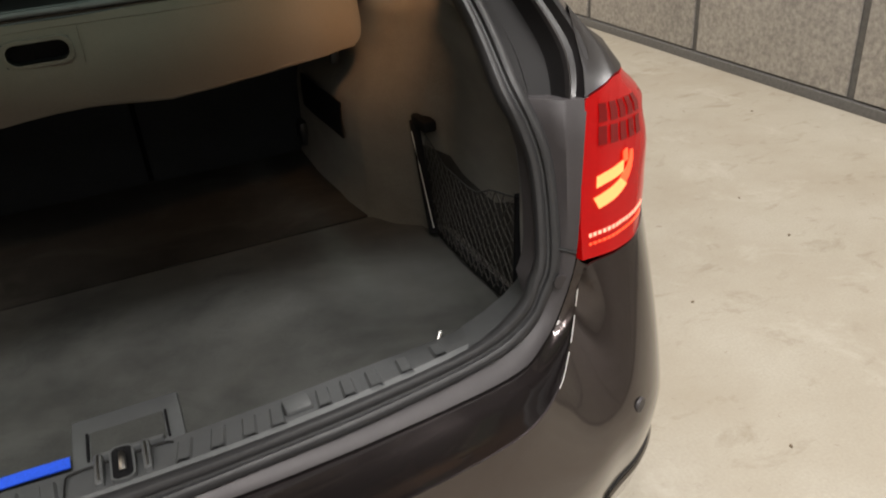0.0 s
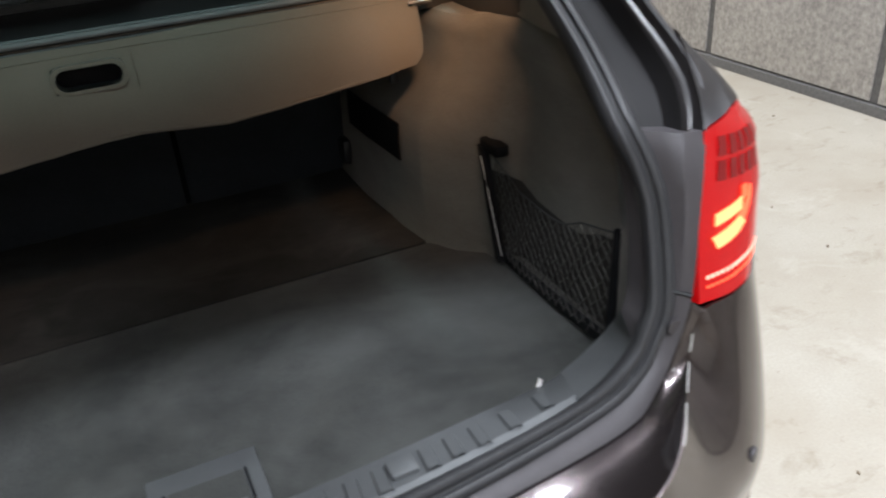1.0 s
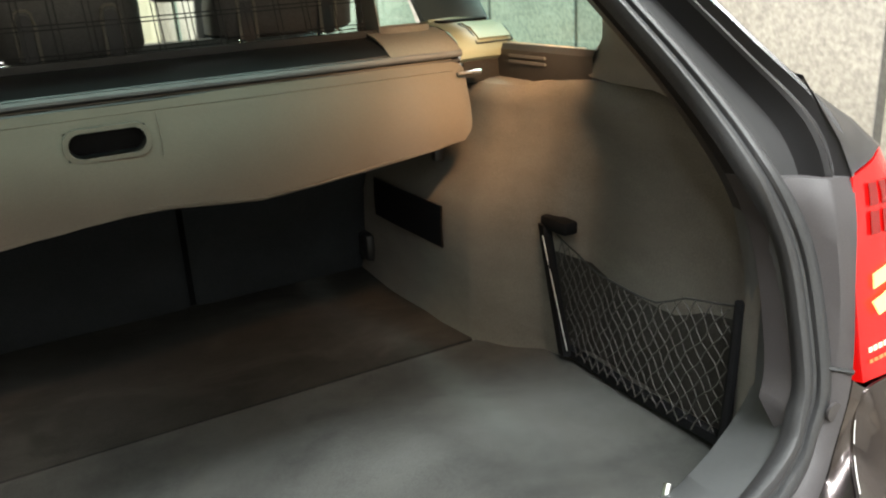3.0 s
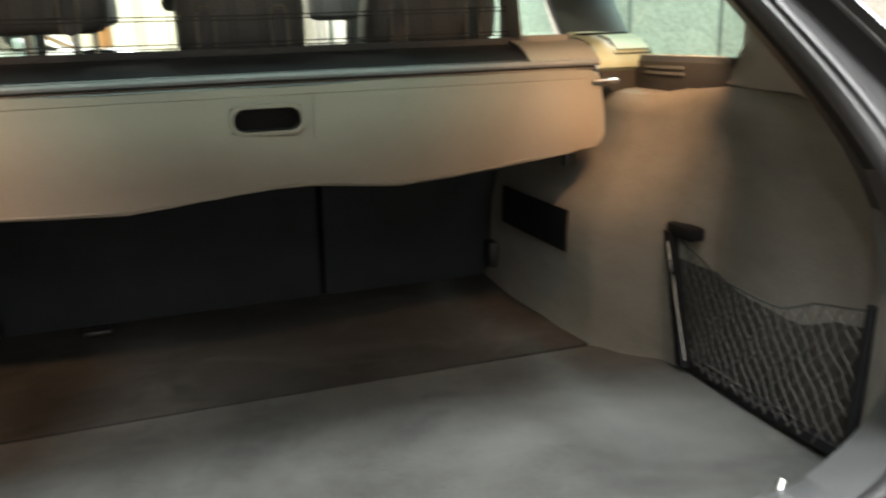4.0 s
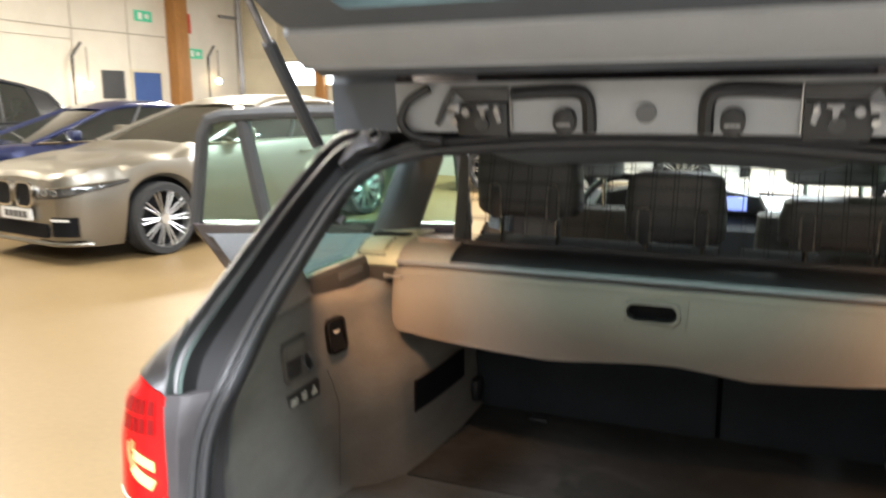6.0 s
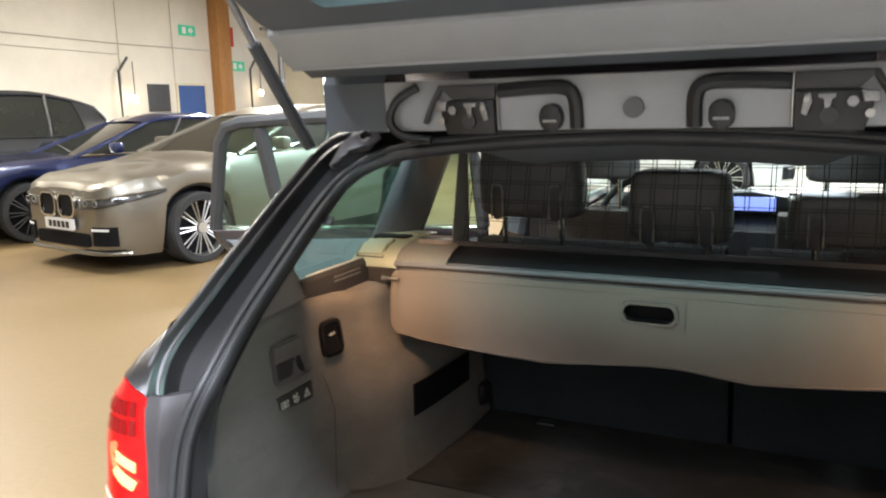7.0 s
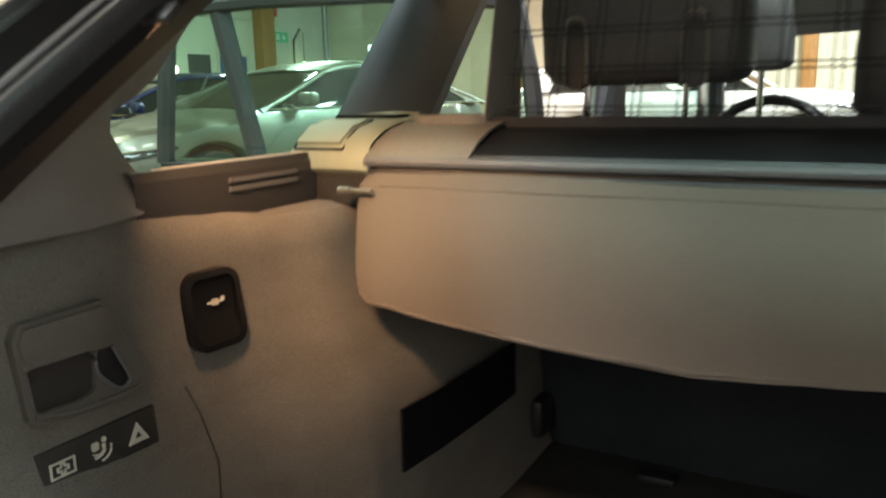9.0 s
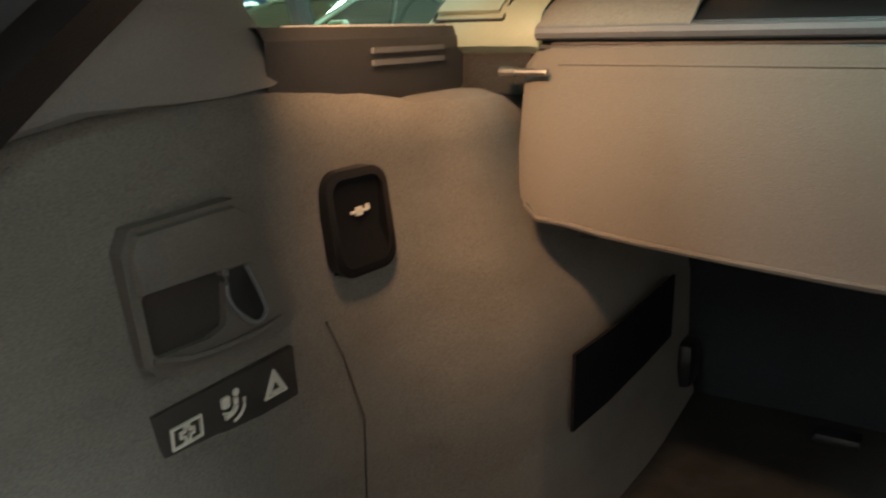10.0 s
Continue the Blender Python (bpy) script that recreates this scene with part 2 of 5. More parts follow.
BOARD = mat("dark_board", (0.06, 0.065, 0.075), 0.6, grain=0.2, scale=30)
BULB = mat("lit_bulb", (1, 0.8, 0.5), 0.4, emit=(1.0, 0.72, 0.4), power=14.0)
READ = mat("lit_reading_lamp", (1, 0.8, 0.5), 0.4, emit=(1.0, 0.6, 0.28), power=4.0)
DAY = mat("daylit_pane", (0.9, 0.95, 1), 0.4, emit=(0.95, 1.0, 1.0), power=3.0)
GREYCAR = mat("grey_metallic", (0.25, 0.23, 0.19), 0.36, 0.8, coat=0.5, grain=0.12, scale=900, stain=0.06)
BLUECAR = mat("blue_metallic", (0.012, 0.02, 0.08), 0.3, 0.4, coat=1.0, grain=0.15, scale=900)
BLACKCAR = mat("black_car_paint", (0.02, 0.022, 0.026), 0.25, 0.1, coat=1.0, grain=0.15, scale=900)
WHITECAR = mat("white_car_paint", (0.75, 0.76, 0.76), 0.3, coat=1.0, grain=0.05, scale=900)
CARGLASS = mat("dark_car_glass", (0.02, 0.022, 0.02), 0.04, spec=0.6, coat=0.15, grain=0.2, scale=3)
TYRE = mat("tyre", (0.025, 0.025, 0.025), 0.85, grain=0.3, scale=150, bump=0.3)
ALLOY = mat("alloy", (0.6, 0.6, 0.58), 0.28, 0.9, grain=0.1, scale=100)
PLATE = mat("plate_white", (0.75, 0.75, 0.72), 0.5, grain=0.05)
LAMPGLASS = mat("headlamp_glass", (0.09, 0.09, 0.09), 0.1, 0.5, coat=1.0, grain=0.5, scale=9)
SCREEN = mat("lit_screen", (0.1, 0.12, 0.4), 0.3, emit=(0.25, 0.32, 0.85), power=0.9)


# ---- mesh helpers ----
def thing(name, label, category, at=(0, 0, 0), group="", kind=""):
    ob = new(name)
    ob.location = at
    return tagged(ob, label, category, group, kind)


def part(name, bm, material, parent, label="", smooth=True, at=None):
    me = bpy.data.meshes.new(name)
    bmesh.ops.recalc_face_normals(bm, faces=bm.faces)
    if smooth:
        for f in bm.faces:
            f.smooth = True
        for e in bm.edges:
            if len(e.link_faces) == 2 and e.calc_face_angle(0) > 0.6:
                e.smooth = False
    bm.to_mesh(me)
    bm.free()
    me.materials.append(material)
    ob = new(name, me)
    if at is not None:
        ob.matrix_basis = at if isinstance(at, Matrix) else Matrix.Translation(at)
    if parent is not None:
        ob.parent = parent
    if label:
        ob["label"] = label
    return ob


def setting(name, bm, material, label, category, smooth=False):
    return tagged(part(name, bm, material, None, smooth=smooth), label, category, kind="structure")


def box(x0, x1, y0, y1, z0, z1, bev=0.0, bm=None, seg=2):
    bm = bm or bmesh.new()
    m = Matrix.Translation(((x0 + x1) / 2, (y0 + y1) / 2, (z0 + z1) / 2)) @ Matrix.Diagonal((abs(x1 - x0), abs(y1 - y0), abs(z1 - z0), 1))
    r = bmesh.ops.create_cube(bm, size=1, matrix=m)
    if bev:
        es = {e for v in r["verts"] for e in v.link_edges}
        bmesh.ops.bevel(bm, geom=list(es), offset=bev, segments=seg, affect="EDGES", profile=0.5)
    return bm


def loft(rows, close_rows=False, close_cols=False, caps=False, bm=None, thick=0.0):
    bm = bm or bmesh.new()
    g = [[bm.verts.new(p) for p in r] for r in rows]
    n, k = len(g), len(g[0])
    faces = []
    for i in range(n if close_rows else n - 1):
        for j in range(k if close_cols else k - 1):
            a, b, c, d = g[i][j], g[i][(j + 1) % k], g[(i + 1) % n][(j + 1) % k], g[(i + 1) % n][j]
            if len({a, b, c, d}) == 4:
                faces.append(bm.faces.new((a, b, c, d)))
    if caps and close_cols:
        bm.faces.new(g[0])
        bm.faces.new(list(reversed(g[-1])))
    if thick:
        bmesh.ops.recalc_face_normals(bm, faces=faces)
        bmesh.ops.solidify(bm, geom=faces, thickness=thick)
    return bm


def tube(pts, r, n=8, bm=None, closed=False, flat=1.0):
    pts = [Vector(p) for p in pts]
    rows = []
    up = Vector((0, 0, 1))
    for i, p in enumerate(pts):
        if closed:
            d = pts[(i + 1) % len(pts)] - pts[i - 1]
        else:
            d = pts[min(i + 1, len(pts) - 1)] - pts[max(i - 1, 0)]
        d.normalize()
        u = d.cross(up)
        if u.length < 0.1:
            u = d.cross(Vector((0, 1, 0)))
        u.normalize()
        v = u.cross(d)
        rows.append([p + r * (math.cos(a) * u + flat * math.sin(a) * v) for a in (2 * math.pi * k / n for k in range(n))])
    return loft(rows, close_rows=closed, close_cols=True, caps=not closed, bm=bm)


def prism(poly, axis, lo, hi, bev=0.0, bm=None):
    """A flat outline of pairs, drawn out along an axis: x takes (y, z), y takes (x, z), z takes (x, y)."""
    bm = bm or bmesh.new()

    def put(p, d):
        return {"x": (d, p[0], p[1]), "y": (p[0], d, p[1]), "z": (p[0], p[1], d)}[axis]
    a = [bm.verts.new(put(p, lo)) for p in poly]
    b = [bm.verts.new(put(p, hi)) for p in poly]
    fs = [bm.faces.new(a), bm.faces.new(list(reversed(b)))]
    n = len(poly)
    for i in range(n):
        fs.append(bm.faces.new((a[i], b[i], b[(i + 1) % n], a[(i + 1) % n])))
    if bev:
        es = set(fs[0].edges) | set(fs[1].edges)
        bmesh.ops.bevel(bm, geom=list(es), offset=bev, segments=2, affect="EDGES", profile=0.5)
    return bm


def sheet(poly, axis, d):
    """A single flat face, for panes."""
    bm = bmesh.new()
    bm.faces.new([bm.verts.new({"x": (d, p[0], p[1]), "y": (p[0], d, p[1]), "z": (p[0], p[1], d)}[axis]) for p in poly])
    return bm


def rounded(x0, x1, z0, z1, r, n=5):
    out = []
    for cx, cz, a0 in ((x1 - r, z1 - r, 0), (x0 + r, z1 - r, 90), (x0 + r, z0 + r, 180), (x1 - r, z0 + r, 270)):
        for k in range(n + 1):
            a = radians(a0 + 90 * k / n)
            out.append((cx + r * math.cos(a), cz + r * math.sin(a)))
    return out


def ring(outer, inner, axis, lo, hi, bm=None):
    bm = bm or bmesh.new()

    def put(p, d):
        return {"x": (d, p[0], p[1]), "y": (p[0], d, p[1]), "z": (p[0], p[1], d)}[axis]
    rows = [[put(p, d) for p in o] for o, d in ((outer, lo), (outer, hi), (inner, hi), (inner, lo))]
    return loft(rows, close_rows=True, close_cols=True, bm=bm)


def disc(c, r, axis, depth, n=20, bm=None):
    poly = [(r * math.cos(2 * math.pi * k / n), r * math.sin(2 * math.pi * k / n)) for k in range(n)]
    off = {"x": (c[1], c[2], c[0]), "y": (c[0], c[2], c[1]), "z": (c[0], c[1], c[2])}[axis]
    return prism([(p[0] + off[0], p[1] + off[1]) for p in poly], axis, off[2] - depth / 2, off[2] + depth / 2, bm=bm)


def smooth_path(pts, n=6, closed=False):
    """Catmull-Rom through the points."""
    P = [Vector(p) for p in pts]
    out = []
    m = len(P)
    for i in range(m if closed else m - 1):
        a, b, c, d = (P[(i + k) % m] if closed else P[min(max(i + k, 0), m - 1)] for k in (-1, 0, 1, 2))
        for s in range(n):
            t = s / n
            out.append(0.5 * (2 * b + (c - a) * t + (2 * a - 5 * b + 4 * c - d) * t * t + (3 * b - a - 3 * c + d) * t ** 3))
    if not closed:
        out.append(P[-1])
    return out


def lerp(table, u):
    if u <= table[0][0]:
        return table[0][1]
    for (a, b), (c, d) in zip(table, table[1:]):
        if u <= c:
            t = (u - a) / (c - a)
            t = t * t * (3 - 2 * t)
            return b + (d - b) * t
    return table[-1][1]


# ---- the hall ----
XR, XL, YB, YF = 3.09, -15.9, -9.0, 21.0
setting("floor", box(XL - 0.2, XR + 0.2, YB - 0.2, YF + 0.2, -0.2, 0.0), CONCRETE, "pale worn concrete garage floor with stains", "floor")
# thin ochre slab over the concrete left of x = -1.2
setting("floor_bay", box(XL, -1.2, YB, YF, 0.0, 0.004), OCHRE, "ochre toned floor of the bay", "floor")
setting("ceiling", box(XL, XR, YB, YF, CEIL, CEIL + 0.2), CEILM, "light grey sheet ceiling of the hall", "ceiling")
wall_r = setting("wall_right", box(XR, XR + 0.2, YB, YF, 0.0, CEIL), DARKJOINT, "grey speckled board wall with dark joints", "wall")
setting("wall_back", box(XL, XR, YB - 0.2, YB, 0.0, CEIL), WHITEWALL, "plain white painted wall", "wall")
wall_f = setting("wall_front", box(XL, XR, YF, YF + 0.2, 0.0, CEIL), CREAM, "cream board wall at the far end", "wall")
wall_l = setting("wall_left", box(XL - 0.2, XL, YB, YF, 0.0, CEIL), WHITEWALL, "white painted hall wall with conduits", "wall")
setting("baseboard", box(XR - 0.022, XR, YB, YF, 0.0, 0.05, 0.004), DARKJOINT, "dark base strip along the board wall", "baseboard")
for i in range(28):
    y0 = -8.48 + i * 1.045
    if y0 + 1.0 > YF:
        break
    for z0, z1 in ((0.06, 2.5), (2.53, 5.0)):
        part("panel", box(XR - 0.014, XR, y0 + 0.022, y0 + 1.023, z0, z1, 0.004), PANEL, wall_r)


def ceiling_lamp():
    lamp = thing("ceiling_lamp", "long white tube lamp under the ceiling, added out of view", "ceiling lamp", group="tube lamps of the hall")
    part("housing", box(-0.17, 0.17, -1.55, 1.55, -0.28, -0.18, 0.02), WHITECAR, lamp)
    for sx in (-0.08, 0.08):
        part("tube", tube([(sx, -1.48, -0.3), (sx, 1.48, -0.3)], 0.018), TUBE, lamp, "lit white tube")
    for sy in (-1.1, 1.1):
        part("hanger", tube([(0, sy, -0.18), (0, sy, 0.0)], 0.006, 6), STEEL, lamp)
    return lamp


first = ceiling_lamp()
for k, (lx, ly, lc, lw, lt) in enumerate(LAMPS):
    m = pose(lx, ly, CEIL, 0, 0, lt)
    if k:
        copy_thing(first, m)
    else:
        first.matrix_basis = m

# fittings of the left wall
part("conduit", tube([(XL + 0.03, 4, 3.3), (XL + 0.03, 10.8, 3.27), (XL + 0.03, 14.1, 3.21), (XL + 0.03, 17.4, 3.2)], 0.016), CONDUIT, wall_l)
part("conduit", tube([(XL + 0.03, 4, 3.08), (XL + 0.03, 10.8, 3.0), (XL + 0.03, 14.15, 2.94)], 0.008), CONDUIT, wall_l)
for cy, cz in ((14.15, 2.2), (16.0, 2.3)):
    part("conduit", tube([(XL + 0.03, cy, cz), (XL + 0.03, cy, CEIL)], 0.009), CONDUIT, wall_l)
door = tagged(part("door_1", box(XL, XL + 0.05, 16.06, 17.1, 0.0, 2.2, 0.01), DOORBLUE, None, smooth=False), "blue painted steel door in the white wall", "door", kind="structure")
part("frame", ring([(16.0, -0.0), (17.16, 0.0), (17.16, 2.27), (16.0, 2.27)], [(16.06, 0.0), (17.1, 0.0), (17.1, 2.2), (16.06, 2.2)], "x", XL + 0.002, XL + 0.07), CREAM, door, smooth=False)
part("door_handle", tube([(XL + 0.05, 16.2, 1.05), (XL + 0.1, 16.2, 1.05), (XL + 0.1, 16.33, 1.05)], 0.012), STEEL, door)
b = thing("notice_board", "dark flat board hung on the white wall", "board", (XL, 0, 0))
part("panel", box(0.0, 0.05, 15.0, 15.75, 1.5, 2.22, 0.01), BOARD, b)


def exit_sign(y, z):
    s = thing("exit_sign", "green exit sign with pale figure marks on the wall", "sign", (XL, y, z), "exit signs")
    part("plate", box(0.0, 0.06, -0.3, 0.3, -0.14, 0.14, 0.01), GREEN, s)
    part("arrow", prism([(0.02, 0.05), (0.1, 0.05), (0.1, 0.1), (0.2, 0.0), (0.1, -0.1), (0.1, -0.05), (0.02, -0.05)], "x", 0.06, 0.065), PLATE, s, smooth=False)
    part("bar", box(0.06, 0.065, -0.22, -0.08, -0.09, 0.09), PLATE, s)


exit_sign(16.6, 3.7)
exit_sign(18.6, 2.8)
s = thing("wall_sign", "red upright sign high on the wall", "sign", (XL, 18.3, 3.65))
part("plate", box(0.0, 0.04, -0.2, 0.2, -0.28, 0.28, 0.01), REDSIGN, s)
part("bar", box(0.04, 0.045, -0.05, 0.05, -0.2, 0.2), PLATE, s)
post = thing("timber_post", "orange varnished timber post against the wall", "post", (XL, 17.75, 0))
part("beam", box(0.0, 0.35, -0.27, 0.27, 0.0, CEIL, 0.02), WOOD, post)


def wall_lamp(y, z):
    w = thing("pendant_lamp", "bare warm bulb on a bent dark arm", "lamp", (XL, y, z), "bulbs on bent arms")
    part("arm", tube([(0.0, -0.45, -0.9), (0.3, -0.45, -0.9), (0.3, -0.45, 0.5), (0.3, -0.15, 0.85)], 0.035), BOARD, w)
    part("cord", tube([(0.3, -0.0, 0.75), (0.3, 0.0, -0.1)], 0.012, 6), BOARD, w)
    bm = bmesh.new()
    bmesh.ops.create_uvsphere(bm, u_segments=14, v_segments=10, radius=0.075, matrix=Matrix.Translation((0.3, 0, -0.19)) @ Matrix.Diagonal((1, 1, 1.3, 1)))
    part("bulb", bm, BULB, w, "lit warm bulb")
    return w


wall_lamp(14.3, 2.0)
wall_lamp(19.3, 2.2)
pipe = thing("steel_column", "slim grey steel column with a bracket", "column", (XL + 0.6, 20.0, 0))
part("shaft", tube([(0, 0, 0), (0, 0, CEIL)], 0.09, 12), ZINC, pipe)
part("bracket", tube([(0, 0, 3.9), (0, -0.9, 3.9)], 0.05, 8), ZINC, pipe)
win = tagged(part("window_1", box(XL + 1.5, XL + 4.5, YF - 0.03, YF, 1.9, 2.6, 0.01), DAY, None, smooth=False), "small bright daylit window strip", "window", kind="structure")
part("window_frame", ring([(XL + 1.42, 1.82), (XL + 4.58, 1.82), (XL + 4.58, 2.68), (XL + 1.42, 2.68)], [(XL + 1.5, 1.9), (XL + 4.5, 1.9), (XL + 4.5, 2.6), (XL + 1.5, 2.6)], "y", YF - 0.06, YF - 0.001), CREAM, win, smooth=False)
for i in range(15):
    x0 = XL + 0.1 + i * 1.25
    part("panel", box(x0, x0 + 1.2, YF - 0.02, YF, 2.75, 5.0, 0.006), CREAM, wall_f)
    if i > 3:
        part("panel", box(x0, x0 + 1.2, YF - 0.02, YF, 0.06, 2.7, 0.006), CREAM, wall_f)
for i in range(5):
    p = thing("timber_column", "orange brown timber column before the end wall", "post", (XL + 3.0 + i * 3.7, YF - 0.2, 0), "timber columns")
    part("beam", box(-0.16, 0.16, -0.12, 0.12, 0, CEIL, 0.02), WOOD, p)


# ---- parked cars ----
def wheel_parts(car, c, r, w, side, tyre=TYRE, rim=ALLOY, spokes=10):
    """A wheel whose axle lies along x; side is the outer face's direction."""
    prof_ = [(-w / 2, r * 0.78), (-w / 2, r * 0.95), (-w * 0.40, r), (w * 0.40, r), (w / 2, r * 0.95), (w / 2, r * 0.78)]
    n = 36
    rows = [[(x, q * math.cos(2 * math.pi * k / n), q * math.sin(2 * math.pi * k / n)) for x, q in prof_] for k in range(n)]
    wh = part("wheel", loft(rows, close_rows=True), tyre, car, "black tyre on a bright alloy rim", at=Matrix.Translation(c))
    rows = [[(x * side, q * math.cos(2 * math.pi * k / n), q * math.sin(2 * math.pi * k / n)) for x, q in
             ((-w / 2, r * 0.76), (w * 0.42, r * 0.76), (w * 0.50, r * 0.79), (w * 0.46, r * 0.81))] for k in range(n)]
    part("rim", loft(rows, close_rows=True), rim, wh)
    # near-black disc paints the shade between the spokes
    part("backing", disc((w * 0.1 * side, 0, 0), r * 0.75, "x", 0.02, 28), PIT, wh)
    bm = bmesh.new()
    for k in range(spokes):
        a = 2 * math.pi * k / spokes
        for da in (-0.09, 0.09):
            p0 = Vector((w * 0.36 * side, r * 0.17 * math.cos(a + da * 1.7), r * 0.17 * math.sin(a + da * 1.7)))
            p1 = Vector((w * 0.44 * side, r * 0.77 * math.cos(a + da), r * 0.77 * math.sin(a + da)))
            tube([p0, p1], r * 0.021, 6, bm)
    disc((w * 0.38 * side, 0, 0), r * 0.15, "x", 0.03, 18, bm)
    part("spokes", bm, rim, wh)
    return wh


def parked_car(name, label, paint, at, heading, rim=ALLOY, L=4.9, W=1.86, H=1.47, belt=0.95, clear=0.2, wheel=0.34, nose=0.79, cowl=1.4, tall=False, full_front=False):
    """A car along its own y axis, front towards -y, its front wheel axle at y = 0.85 behind the nose at y = 0."""
    car = thing(name, label, "car", at)
    car.rotation_euler = (0, 0, radians(heading))
    hw = W / 2
    wx = (0.85, L - 1.05)
    tops = [(0, nose - 0.05), (0.05, nose), (0.3, nose + 0.07), (cowl * 0.65, nose + 0.13), (cowl, belt + 0.01), (L * 0.55, belt + 0.02), (L - 0.15, belt + 0.04), (L, belt - 0.06)]
    plan = [(0, 0.60), (0.05, 0.72), (0.15, 0.82), (0.3, 0.90), (0.5, 0.945), (1.0, 0.985), (L * 0.5, 1.0), (L - 0.7, 0.97), (L - 0.15, 0.85), (L, 0.72)]
    R = wheel + 0.055

    def arch(u):
        z = clear
        for c in wx:
            d = abs(u - c)
            if d < R:
                z = max(z, wheel + math.sqrt(R * R - d * d))
        return z
    us = [0, 0.03, 0.06, 0.1, 0.15, 0.22, 0.3, 0.38] + [wx[0] - R + 2 * R * k / 14 for k in range(15)] + [1.35, 1.6, 2.0, 2.4, 2.8, 3.2] + \
         [wx[1] - R + 2 * R * k / 14 for k in range(15)] + [L - 0.55, L - 0.4, L - 0.25, L - 0.12, L - 0.05, L]
    us = sorted(u for u in us)
    rows = []
    for u in us:
        w, t, a = hw * lerp(plan, u), lerp(tops, u), arch(u)
        a = min(a, t - 0.08)
        low = clear + (0.06 if u < 0.2 else 0)
        a = max(a, low)
        mid = a + (t - a) * 0.55
        half = [(w * 0.93, a), (w * 0.985, a + (t - a) * 0.18), (w, mid), (w * 0.985, a + (t - a) * 0.82), (w * 0.93, t - 0.015), (w * 0.86, t + 0.004), (w * 0.68, t + 0.018), (w * 0.61, t + 0.008), (w * 0.3, t + 0.022), (0, t + 0.028)]
        rows.append([(x, u, z) for x, z in half] + [(-x, u, z) for x, z in reversed(half[:-1])])
    bm = loft(rows)
    for r in (rows[0], rows[-1]):
        bm.faces.new([bm.verts.new(p) for p in r])
    part("body", bm, paint, car)
    # near-black block paints the shaded space under the body
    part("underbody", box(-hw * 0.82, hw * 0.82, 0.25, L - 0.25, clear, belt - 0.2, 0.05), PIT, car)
    # greenhouse
    rake, tail = (0.95, 0.5) if not tall else (0.75, 0.25)
    rt0, rt1 = cowl + rake, L - tail - (0.15 if tall else 0.45)
    rb0, rb1 = cowl - 0.02, L - tail * 0.4
    wb, wt = hw * 0.9, hw * 0.68

    def gh(u, v):
        y = (rb0 + (rb1 - rb0) * u) * (1 - v) + (rt0 + (rt1 - rt0) * u) * v
        fall = 0.07 * max(0, 1 - u / 0.3) ** 2 + (0.2 if tall else 0.16) * max(0, (u - 0.55) / 0.45) ** 2
        z = belt + (H - 0.05 - fall - belt) * v
        x = wb + (wt - wb) * v ** 1.35
        return x, y, z
    for sx in (-1, 1):
        rows = [[(sx * gh(k / 10, v)[0], *gh(k / 10, v)[1:]) for v in (0, 0.35, 0.7, 1)] for k in range(11)]
        part("side_glass", loft(rows), CARGLASS, car, "dark side glass")
        quarter = [[(sx * (gh(u, v)[0] + 0.012), *gh(u, v)[1:]) for v in (0, 0.35, 0.7, 1)] for u in ((0.86, 0.93, 1.0) if tall else (0.92, 0.96, 1.0))]
        part("rear_quarter", loft(quarter, thick=0.01), paint, car)
        part("roof_rail", tube([(sx * (gh(k / 12, 1)[0] - 0.005), gh(k / 12, 1)[1], gh(k / 12, 1)[2] - 0.012) for k in range(13)], 0.034, 8), paint, car)
        for u in (0.0, 0.36, 0.70, 1.0):
            w_ = 0.03 if u in (0.0, 1.0) else 0.024
            part("pillar", tube([(sx * (gh(u, v)[0] + 0.004), *gh(u, v)[1:]) for v in (0, 0.33, 0.66, 1.0)], w_, 8), paint if u in (0, 1) else BLACK, car)
        part("trim_strip", tube([(sx * (gh(k / 10, 0)[0] + 0.012), gh(k / 10, 0)[1], belt + 0.02) for k in range(11)], 0.012, 6), CHROME if not tall else BLACK, car)
        mirror = box(-0.1, 0.1, -0.06, 0.06, -0.065, 0.065, 0.035)
        part("mirror", mirror, paint, car, at=(sx * (hw + 0.06), cowl + 0.42, belt + 0.1))
        part("door_handle", box(-0.012, 0.012, -0.1, 0.1, -0.015, 0.015, 0.008), paint, car, at=(sx * (hw + 0.012), cowl + 1.35, belt - 0.12))
    for u, nm in ((0.0, "windscreen"), (1.0, "rear_window")):
        rows = [[(f * gh(u, v)[0], gh(u, v)[1] + (-1 if u == 0 else 1) * 0.1 * (1 - f * f) * (1 - v * 0.5), gh(u, v)[2]) for f in (-1, -0.6, 0, 0.6, 1)] for v in (0, 0.5, 1)]
        part(nm, loft(rows), CARGLASS, car, "dark glossy screen")
    rows = []
    for k in range(9):
        u = k / 8
        x, y, z = gh(u, 1)
        zz = z + 0.05 * math.sin(math.pi * min(1, 0.12 + u * 0.85))
        rows.append([(-x - 0.01, y, z - 0.01), (-x * 0.9, y, zz), (0, y, zz + 0.02), (x * 0.9, y, zz), (x + 0.01, y, z - 0.01)])
    part("roof", loft(rows, thick=0.02), paint, car)
    for sx in (-1, 1):
        for c in wx:
            wheel_parts(car, (sx * (hw - 0.13), c, wheel), wheel, 0.24, sx, rim=rim)
    # front
    for sx in (-1, 1):
        o = rounded(min(sx * 0.02, sx * 0.30), max(sx * 0.02, sx * 0.30), nose - 0.29, nose - 0.06, 0.085)
